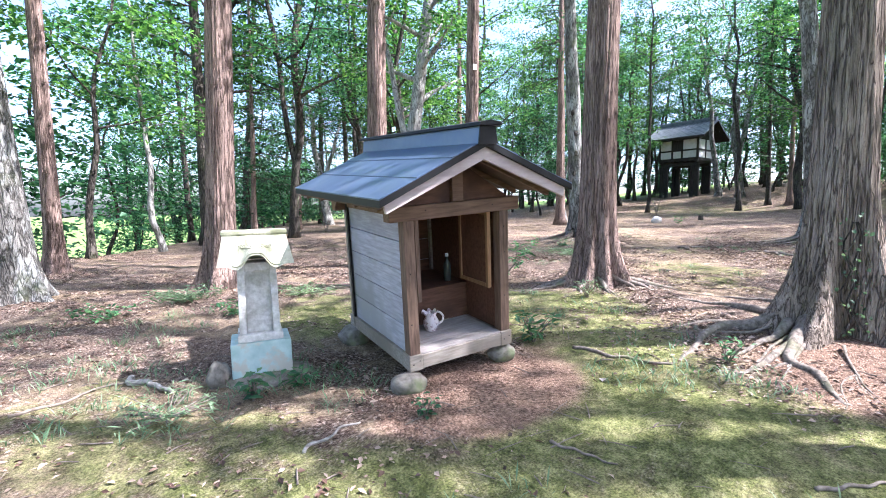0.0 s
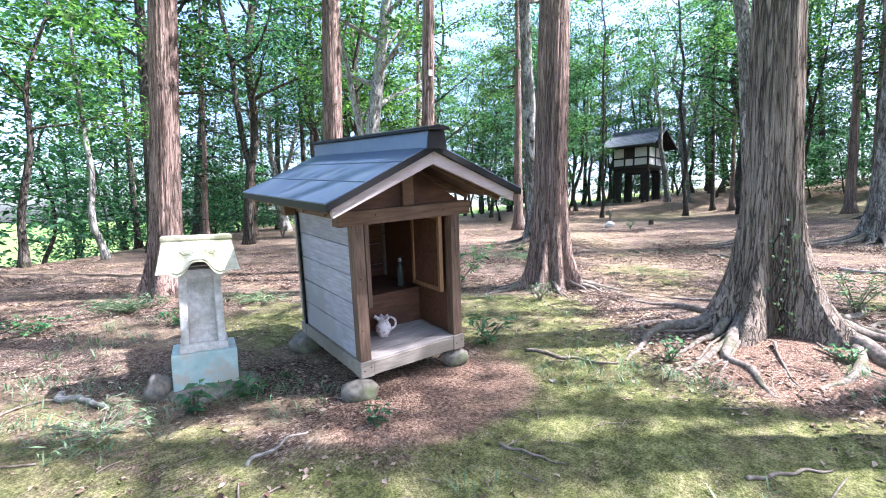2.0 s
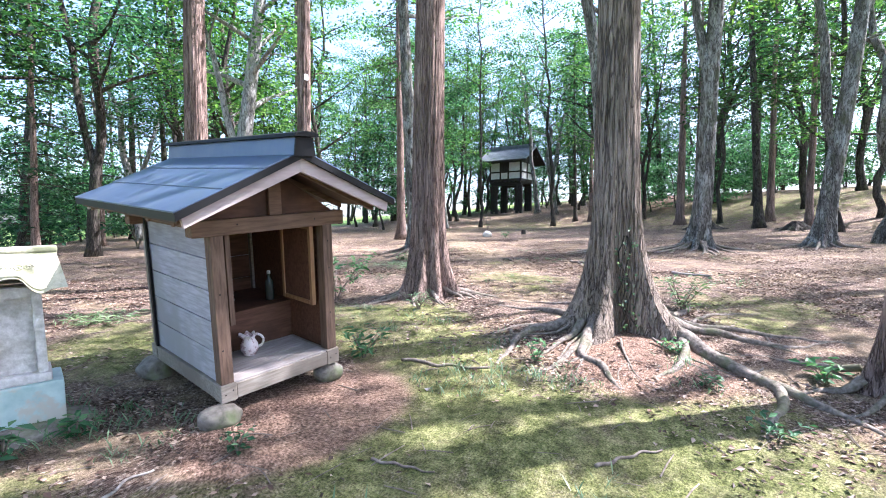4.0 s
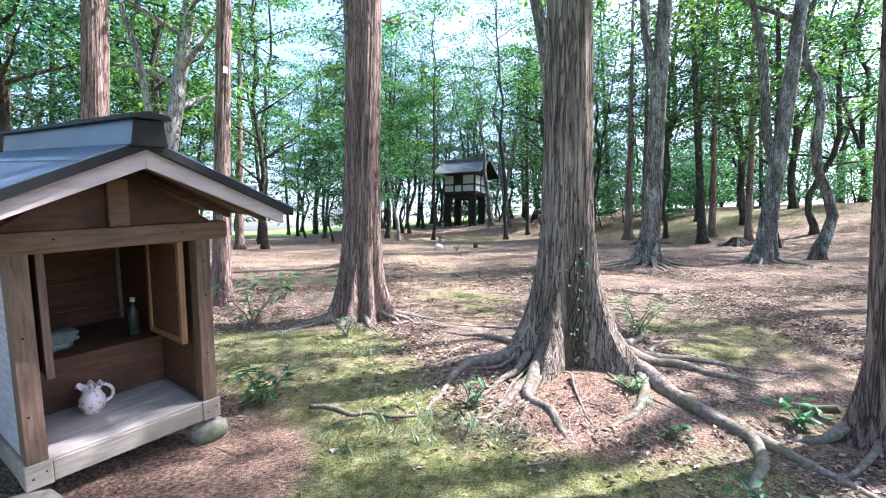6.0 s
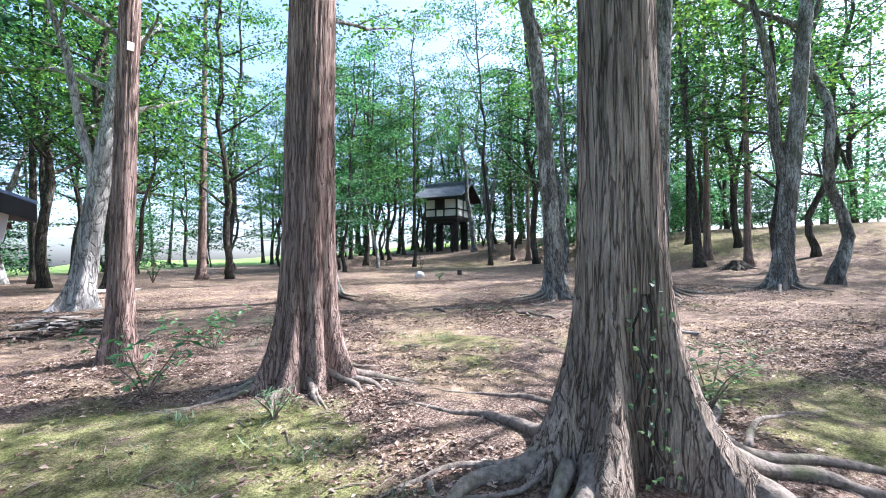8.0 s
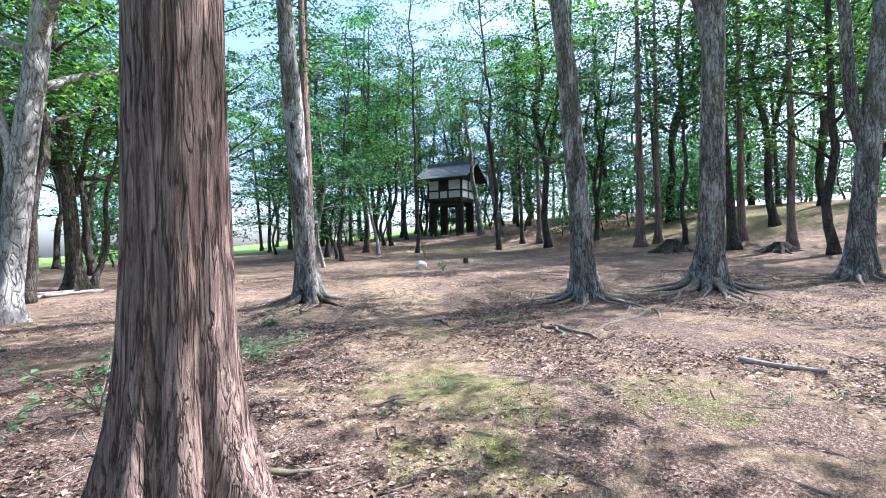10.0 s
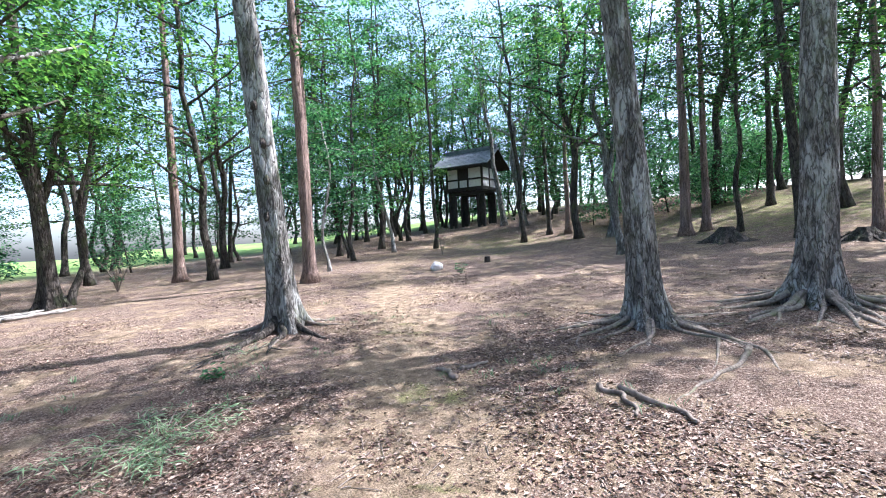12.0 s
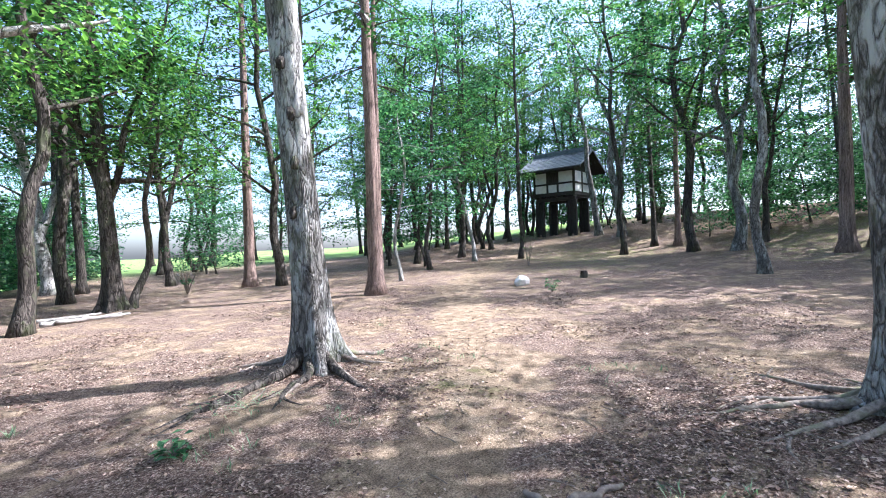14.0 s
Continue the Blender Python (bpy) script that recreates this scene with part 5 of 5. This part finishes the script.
# ---- shrubs and young plants ----
def leafy_plant(x, y, h, spread, n, size, seed, mat, name="shrub", label="low green shrub on the forest floor", stems=5, group="low plants", wide=0.5):
    rnd = random.Random(seed)
    t = thing(name, pose(x, y, land(x, y)), label, "plant", group)
    st, lv = Geo(), Geo()
    tips = []
    for i in range(stems):
        a = 2 * math.pi * i / stems + rnd.uniform(-0.4, 0.4)
        L = spread * rnd.uniform(0.5, 1.0)
        line = [Vector((math.cos(a) * L * u ** 1.3, math.sin(a) * L * u ** 1.3, h * rnd.uniform(0.85, 1.0) * u)) for u in (0, 0.3, 0.6, 0.85, 1)]
        line[0].z = -0.03
        st.tube(line, [0.010 * h + 0.004, 0.008 * h + 0.003, 0.006, 0.004, 0.002], 5)
        tips += line[1:]
    per = max(2, n // len(tips))
    for p in tips:
        m = per
        a = rng.uniform(0, 2 * math.pi, m)
        pos = np.array([[p.x, p.y, p.z]] * m) + rng.normal(0, size * 0.3, (m, 3))
        al = unit(np.stack([np.cos(a), np.sin(a), rng.normal(0.05, 0.3, m)], 1))
        up = unit(np.stack([rng.normal(0, 0.35, m), rng.normal(0, 0.35, m), np.ones(m)], 1))
        L = rng.uniform(0.7, 1.2, m) * size
        lv.leaves(pos, al, up, L, L * wide)
    st.obj("stem", M_TWIG, t)
    lv.obj("foliage", mat, t)
    return t


leafy_plant(-1.10, 0.42, 0.19, 0.05, 44, 0.10, 1, M_SHRUB, label="glossy dark green seedling before the stone shrine")
leafy_plant(-0.74, 0.50, 0.13, 0.10, 50, 0.085, 2, M_SHRUB, label="low bushy green plant before the stone shrine")
leafy_plant(1.50, 0.28, 0.28, 0.22, 110, 0.105, 3, M_SHRUB, label="fern-like green plant beside the wooden shrine", wide=0.38)
leafy_plant(-0.12, -0.45, 0.14, 0.08, 40, 0.06, 4, M_SHRUB, label="small green seedling in bare earth")
leafy_plant(-1.4, 4.3, 0.12, 0.55, 600, 0.10, 5, M_GRASS, label="low bluish green ground cover by the cedar", stems=16, wide=0.2)
leafy_plant(0.2, 3.9, 0.10, 0.6, 500, 0.10, 25, M_GRASS, label="bluish grass patch behind the shrine", stems=16, wide=0.15)
leafy_plant(-1.65, 0.5, 0.09, 0.45, 420, 0.09, 26, M_GRASS, label="pale thin grass before the stone shrine", stems=16, wide=0.12)
leafy_plant(3.42, -3.2, 0.16, 0.16, 40, 0.10, 27, M_SHRUB, label="broad-leaved seedling at the cedar's foot", wide=0.6)
leafy_plant(-2.3, 3.7, 0.16, 0.35, 120, 0.085, 6, M_SHRUB, stems=6)
leafy_plant(-0.9, 3.1, 0.16, 0.2, 60, 0.09, 7, M_SHRUB)
leafy_plant(5.0, -1.75, 0.42, 0.34, 190, 0.10, 8, M_GRASS, label="tall seedling with narrow leaves behind the cedar", wide=0.3, stems=6)
leafy_plant(2.9, 2.6, 0.6, 0.9, 110, 0.11, 9, M_SHRUB, label="sparse leafy branch low beside the cedars", stems=5)
leafy_plant(4.4, 4.0, 0.5, 0.7, 90, 0.10, 10, M_SHRUB, stems=5)
leafy_plant(3.1, 1.05, 0.22, 0.18, 80, 0.13, 11, M_GRASS, label="tuft of narrow leaves at the cedar's roots", wide=0.12, stems=9)
leafy_plant(3.3, -2.1, 0.12, 0.12, 30, 0.06, 12, M_SHRUB)
leafy_plant(2.35, -1.15, 0.2, 0.12, 40, 0.07, 13, M_SHRUB)
leafy_plant(2.7, -2.5, 0.10, 0.10, 26, 0.06, 14, M_SHRUB)
leafy_plant(2.2, -3.0, 0.10, 0.16, 24, 0.07, 15, M_SHRUB, label="pale green seedling among the roots")
leafy_plant(11.6, 20.8, 1.7, 1.0, 420, 0.11, 16, M_LEAF_BLUE, label="leafy shrub with several thin stems", stems=8)
leafy_plant(5.6, 20.6, 1.6, 0.9, 120, 0.10, 17, M_LEAF, label="bare-stemmed shrub with thin foliage", stems=9)
leafy_plant(16.9, 8.6, 0.3, 0.2, 60, 0.10, 18, M_SHRUB)
leafy_plant(23.9, 14.5, 1.5, 0.45, 60, 0.11, 19, M_LEAF, name="sapling", label="small bare sapling with few leaves", stems=4)
leafy_plant(7.6, 5.96, 0.10, 0.14, 26, 0.10, 20, M_SHRUB, label="small bright green seedling by the path")
leafy_plant(8.4, 6.6, 0.12, 0.5, 160, 0.09, 22, M_GRASS, label="thin grass by the path", wide=0.12, stems=9)
leafy_plant(6.4, 4.6, 0.11, 0.85, 1100, 0.12, 23, M_GRASS, label="bluish grass patch on the open ground", wide=0.1, stems=22)


def build_ivy():
    t = thing("ivy", pose(3.67, -1.38, land(3.67, -1.38)), "ivy with small leaves climbing the cedar's foot", "ivy")
    st, lv = Geo(), Geo()
    rnd = random.Random(4)
    for k in range(3):
        a0 = radians(-148 + 9 * k)
        line = []
        for i in range(12):
            z = 0.05 + i * 0.085
            a = a0 + 0.12 * math.sin(i * 1.3 + k)
            r = 0.24 * (1 + 0.55 * math.exp(-z / 0.30)) + 0.012
            line.append(Vector((math.cos(a) * r, math.sin(a) * r, z)))
        st.tube(line, [0.007] * 12, 5)
        for p in line:
            m = 2
            out = np.array([[p.x, p.y, 0.0]] * m)
            pos = np.array([list(p)] * m) + rng.normal(0, 0.035, (m, 3))
            up = unit(out + rng.normal(0, 0.12, (m, 3)))
            al = unit(np.stack([rng.normal(0, 1, m), rng.normal(0, 1, m), rng.normal(-0.3, 0.6, m)], 1))
            L = rng.uniform(0.025, 0.05, m)
            lv.leaves(pos + up * 0.03, al, up, L, L * 0.8)
    st.obj("stem", M_BARK_DARK, t)
    lv.obj("foliage", M_GRASS, t)


build_ivy()


# ---- fallen wood ----
def log(x, y, rz, length, r, seed, mat, label, name="fallen_branch", group="fallen wood", lift=0.0, bend=0.15):
    n = 22
    g = Geo()
    rzr = radians(rz)
    pts, rad = [], []
    for k in range(n + 1):
        u = (k / n - 0.5) * length
        s = bend * noise.noise((k * 0.16, seed, 1)) * length
        px, py = x + u * math.cos(rzr) - s * math.sin(rzr), y + u * math.sin(rzr) + s * math.cos(rzr)
        pts.append((px - x, py - y, land(px, py) - land(x, y) + r * 0.7 + lift))
        rad.append(r * (1 - 0.5 * k / n) * (1 + 0.2 * noise.noise((k * 0.7, seed, 3))))
    g.tube(pts, rad, 9, lambda k, a: 1 + 0.12 * noise.noise((math.cos(a) * 2, math.sin(a) * 2, k * 0.5 + seed)))
    return tagged(g.obj(name, mat, m=Matrix.Translation((x, y, land(x, y))), smooth=True), label, "branch", group)


for i, (x, y, rz, L, r) in enumerate(((8.1, 16.6, 10, 1.7, 0.07), (8.3, 16.3, -6, 1.5, 0.06), (8.0, 16.9, 22, 1.2, 0.05), (7.7, 16.5, -15, 1.0, 0.05))):
    log(x, y, rz, L, r, i, M_DEADWOOD, "bleached fallen log lying on the ground", "log", "bleached logs", 0.03 * i)
log(8.34, -1.09, -106, 0.72, 0.034, 8, M_DEADWOOD, "bleached rotten log among leaves", "log")
log(-1.76, 1.2, -62, 0.6, 0.03, 9, M_DEADWOOD, "short broken piece of grey wood")
log(-2.25, 1.3, 25, 0.8, 0.014, 10, M_TWIG, "long brown fallen branch on litter")
log(8.95, 1.46, -130, 0.7, 0.028, 12, M_TWIG, "crooked pale fallen branch", bend=0.2)
log(9.0, 1.16, -118, 0.85, 0.032, 13, M_TWIG, "crooked fallen branch on leaf litter", bend=0.2)
log(8.9, 3.35, 70, 0.4, 0.035, 14, M_TWIG, "short rotten stick by the path")
log(9.25, 3.2, -20, 0.4, 0.03, 15, M_TWIG, "short rotten stick by the path")


log(1.8, -0.5, -68, 0.85, 0.018, 16, M_ROOT, "thin bare root crossing the moss", "surface_root")
log(0.43, -1.34, -75, 0.42, 0.010, 17, M_TWIG, "small forked twig on the moss")
log(1.35, -2.35, -30, 0.5, 0.012, 18, M_TWIG, "thin dry stick lying on the moss")
log(-0.75, -0.35, 25, 0.45, 0.012, 19, M_DEADWOOD, "thin pale stick on the moss")


tagged(Geo().leaves(np.array([[0, 0, 0.01]]), np.array([[0.8, 0.6, 0.1]]), np.array([[0, 0.1, 1.0]]), np.array([0.085]), np.array([0.06])).obj("pale_leaf", M_PAPER, m=pose(1.3, -0.75, land(1.3, -0.75))), "pale upturned fallen leaf on the moss", "leaf")


def brush_pile():
    t = thing("brush_pile", pose(3.9, 7.6, land(3.9, 7.6)), "heap of cut branches and sticks", "brushwood")
    rnd = random.Random(3)
    for i in range(46):
        a, L = rnd.uniform(0, math.pi), rnd.uniform(0.5, 1.1)
        c = Vector((rnd.gauss(0, 0.28), rnd.gauss(0, 0.22), rnd.uniform(0.03, 0.30)))
        c.z *= max(0.15, 1 - (c.x ** 2 + c.y ** 2) * 2.2)
        d = Vector((math.cos(a), math.sin(a), rnd.uniform(-0.12, 0.12))) * L / 2
        Geo().tube([c - d, c + Vector((rnd.uniform(-0.04, 0.04), 0, 0.02)), c + d], [0.02, 0.018, 0.012], 6).obj("stick", rnd.choice((M_TWIG, M_DEADWOOD, M_BARK_DARK)), t)


brush_pile()


def stump(x, y, r, h, seed, label):
    t = thing("tree_stump", pose(x, y, land(x, y)), label, "stump", "stumps")
    g, _ = fine_trunk(h, (0, 0), r, seed, 0.7, 5, 4.0, 32, 10)
    g.obj("stump_body", M_BARK_DARK, t)
    add_roots(t, (x, y, land(x, y)), r, 9, 0.9, 0.05, seed, mat=M_BARK_DARK)


stump(25.9, 2.2, 0.45, 0.55, 71, "dark uprooted stump with tangled roots")
stump(24.6, -1.7, 0.35, 0.35, 72, "low heap of dark roots by a thin cedar")
tagged(Geo().blob((0, 0, 0.10), (0.26, 0.2, 0.2), 0.2, 1.4, 3, 30).obj("marker_stone", M_STONE, m=pose(18.0, 10.4, land(18.0, 10.4))), "small pale stone on the open ground", "stone")
tagged(Geo().tube([(0, 0, -0.1), (0, 0, 0.22)], [0.13, 0.11], 14).obj("cut_stump", M_BARK_DARK, m=pose(20.2, 9.6, land(20.2, 9.6))), "short cut stump on the open ground", "stump")


# ---- the gate house at the far end ----
def gate_house():
    hx, hy, hz = 38.3, 20.7, 3.0
    s = thing("gate_house", pose(hx, hy, hz, 0, 0, -84.1), "two-storey black timber gate house with white plaster panels and tiled roof", "gate house")
    Wd, Dp, H1, H2 = 3.5, 2.9, 2.95, 5.1
    x0 = -Wd
    # lower storey: heavy posts, side bays boarded, passage open
    for x in (x0 + 0.14, x0 + 0.62, -0.62, -0.14):
        for y in (0.35, Dp - 0.35):
            Geo().box((x - 0.12, y - 0.12, -0.1), (x + 0.12, y + 0.12, H1 - 0.25), 0.01).obj("post", M_BLACKWOOD, s)
    for a, b in ((x0 + 0.26, x0 + 0.50), (-0.50, -0.26)):
        for y in (0.33, Dp - 0.37):
            for k in range(2):
                w = (b - a) / 2
                Geo().box((a + k * w + 0.004, y, 0.1), (a + (k + 1) * w - 0.004, y + 0.04, H1 - 0.26), 0.004).obj("board", M_BLACKWOOD, s)
    for y in (0.35, Dp - 0.35):
        Geo().box((x0 + 0.1, y - 0.14, H1 - 0.25), (-0.1, y + 0.14, H1), 0.012).obj("lower_beam", M_BLACKWOOD, s)
    for i in range(8):
        x = x0 + 0.15 + i * (Wd - 0.3) / 7
        Geo().box((x - 0.07, -0.02, H1), (x + 0.07, Dp + 0.02, H1 + 0.15), 0.008).obj("joist", M_BLACKWOOD, s)
    Geo().box((x0, 0, H1 + 0.15), (0, Dp, H1 + 0.27), 0.01).obj("upper_floor", M_BLACKWOOD, s)
    # upper storey frame
    zf = H1 + 0.27
    zm = zf + 0.80
    for x in (x0 + 0.08, x0 + 1.22, -1.45 + 0.05, -0.08):
        Geo().box((x - 0.08, 0.0, zf), (x + 0.08, 0.16, H2), 0.008).obj("upper_post", M_BLACKWOOD, s)
        Geo().box((x - 0.08, Dp - 0.16, zf), (x + 0.08, Dp, H2), 0.008).obj("upper_post", M_BLACKWOOD, s)
    for y in (Dp / 2,):
        for x in (x0 + 0.08, -0.08):
            Geo().box((x - 0.08, y - 0.08, zf), (x + 0.08, y + 0.08, H2), 0.008).obj("upper_post", M_BLACKWOOD, s)
    for z in (zf + 0.06, zm, H2 - 0.1):
        for y in (-0.012, Dp - 0.15):
            Geo().box((x0, y, z - 0.07), (0, y + 0.162, z + 0.07), 0.008).obj("rail", M_BLACKWOOD, s)
        for x in (x0 - 0.012, -0.15):
            Geo().box((x, 0.16, z - 0.07), (x + 0.162, Dp - 0.16, z + 0.07), 0.008).obj("rail", M_BLACKWOOD, s)
    # plaster panels; a black board fills the dark gap in front
    cols = [(x0 + 0.16, x0 + 1.14), (x0 + 1.30, -1.48), (-1.32, -0.16)]
    for y in (0.05, Dp - 0.09):
        for i, (a, b) in enumerate(cols):
            for lo, hi, kind in ((zf + 0.13, zm - 0.07, 0), (zm + 0.07, H2 - 0.17, 1)):
                dark = kind == 1 and i == 1
                Geo().box((a, y, lo), (b, y + 0.04, hi), 0.003).obj("shutter" if dark else "panel", M_BLACKWOOD if dark else M_PLASTER, s, "dark board in the gap" if dark else "white plaster panel")
    for x in (x0 + 0.05, -0.09):
        for a, b in ((0.16, Dp / 2 - 0.08), (Dp / 2 + 0.08, Dp - 0.16)):
            for lo, hi in ((zf + 0.13, zm - 0.07), (zm + 0.07, H2 - 0.17)):
                Geo().box((x, a, lo), (x + 0.04, b, hi), 0.003).obj("panel", M_PLASTER, s, "white plaster panel")
    # roof: ridge runs with the front; tiles in rows with round ribs
    ov, rise = 0.95, 1.30
    yc = Dp / 2
    for sg in (-1, 1):
        half = Dp / 2 + ov
        deck = Geo()
        deck.prism([(yc, H2 + rise - 0.02), (yc, H2 + rise + 0.06), (yc + sg * half, H2 - 0.12 + 0.06), (yc + sg * half, H2 - 0.2)], x0 - 0.9, 0.9, axis=0)
        deck.obj("roof_deck", M_BLACKWOOD, s)
        n = 17
        for i in range(n):
            x = x0 - 0.88 + (Wd + 1.76) * i / (n - 1)
            Geo().tube([(x, yc + sg * 0.05, H2 + rise + 0.09), (x, yc + sg * half * 0.5, H2 + rise * 0.43 + 0.04), (x, yc + sg * (half + 0.03), H2 - 0.05)], [0.06, 0.06, 0.06], 8).obj("tile_rib", M_TILE, s)
        for k in range(9):
            a, b = k / 9, (k + 1) / 9
            za, zb = H2 + rise + 0.06 - (rise + 0.12) * a, H2 + rise + 0.06 - (rise + 0.12) * b
            Geo().prism([(yc + sg * half * a, za + 0.005), (yc + sg * half * a, za + 0.02), (yc + sg * half * b, zb + 0.045), (yc + sg * half * b, zb + 0.005)], x0 - 0.92, 0.92, axis=0).obj("tile_course", M_TILE, s)
    Geo().box((x0 - 0.75, yc - 0.14, H2 + rise + 0.05), (0.75, yc + 0.14, H2 + rise + 0.32), 0.03).obj("ridge", M_TILE, s)
    Geo().box((x0 - 0.85, yc - 0.17, H2 + rise + 0.32), (0.85, yc + 0.17, H2 + rise + 0.40), 0.03).obj("ridge_cap", M_TILE, s)
    for x in (x0 + 0.1, -0.14):
        Geo().prism([(0.05, H2), (Dp - 0.05, H2), (yc, H2 + rise - 0.15)], x, x + 0.04, axis=0).obj("gable", M_BLACKWOOD, s)


gate_house()


# ---- litter, twigs, grass ----
def scatter(n, xa, xb, ya, yb, keep):
    out = []
    r = random.Random(n)
    while len(out) < n:
        x, y = r.uniform(xa, xb), r.uniform(ya, yb)
        if keep(x, y, r):
            out.append((x, y, land(x, y)))
    return np.array(out)


def outside(x, y):
    return not (-0.1 < x < 1.0 and -0.05 < y < 1.4)


def litter():
    g = Geo()
    def keep(x, y, r):
        d = max(0.0, math.hypot(x - 4.5, (y - 0.5)) - 4.5)
        patch = noise.noise((x * 0.55, y * 0.55, 4.0)) + 0.5 * noise.noise((x * 1.7, y * 1.7, 2.0))
        if not outside(x, y) or r.random() > math.exp(-d / 5) * (0.35 + 1.4 * patch):
            return False
        moss, bare, path, _ = ground_layers(x, y)
        return r.random() > max(0.85 * moss, 0.7 * bare, 0.75 * path)
    p = scatter(140000, -5, 18, -6, 15, keep)
    n = len(p)
    a = rng.uniform(0, 2 * math.pi, n)
    al = unit(np.stack([np.cos(a), np.sin(a), rng.normal(0.05, 0.22, n)], 1))
    up = unit(np.stack([rng.normal(0, 0.4, n), rng.normal(0, 0.4, n), np.ones(n)], 1))
    L = rng.uniform(0.018, 0.062, n)
    p[:, 2] += rng.uniform(0.002, 0.014, n)
    g.leaves(p, al, up, L, L * rng.uniform(0.3, 0.65, n))
    tagged(g.obj("fallen_leaves", M_LITTER), "scattered dry brown fallen leaves", "leaf litter", kind="stuff")


def twigs():
    g = Geo()
    p = scatter(1500, -4, 15, -5, 12, lambda x, y, r: outside(x, y) and r.random() < math.exp(-max(0, math.hypot(x - 4, y) - 5) / 4))
    r = random.Random(8)
    for x, y, z in p:
        a, L, w = r.uniform(0, math.pi), r.uniform(0.06, 0.3), r.uniform(0.002, 0.006)
        dx, dy = math.cos(a) * L / 2, math.sin(a) * L / 2
        k = r.uniform(-0.15, 0.15) * L
        g.tube([(x - dx, y - dy, land(x - dx, y - dy) + w), (x - dy * k, y + dx * k, z + w + 0.006), (x + dx, y + dy, land(x + dx, y + dy) + w)], [w, w, w * 0.6], 4)
    tagged(g.obj("scattered_twigs", M_TWIG), "thin brown twigs scattered on the ground", "twigs", kind="stuff")


def grass():
    g = Geo()
    r = random.Random(3)
    tufts = scatter(260, -4, 3, -2.5, 5, lambda x, y, q: outside(x, y) and noise.noise((x * 0.8, y * 0.8, 7)) > 0.12 and x + 0.6 * y < 1.5)
    t2 = scatter(120, 2, 12, -3, 9, lambda x, y, q: noise.noise((x * 0.6, y * 0.6, 9)) > 0.25)
    for x, y, z in np.concatenate([tufts, t2]):
        m = 12
        a = rng.uniform(0, 2 * math.pi, m)
        pos = np.array([[x, y, z]] * m) + np.stack([rng.normal(0, 0.05, m), rng.normal(0, 0.05, m), np.zeros(m)], 1)
        al = unit(np.stack([np.cos(a) * 0.7, np.sin(a) * 0.7, rng.uniform(0.4, 1.2, m)], 1))
        up = unit(np.stack([-np.cos(a), -np.sin(a), np.ones(m) * 0.6], 1))
        L = rng.uniform(0.05, 0.13, m)
        g.leaves(pos, al, up, L, L * 0.09)
    tagged(g.obj("grass_tufts", M_GRASS), "sparse tufts of bluish green grass", "grass", kind="stuff")


litter()
twigs()
grass()
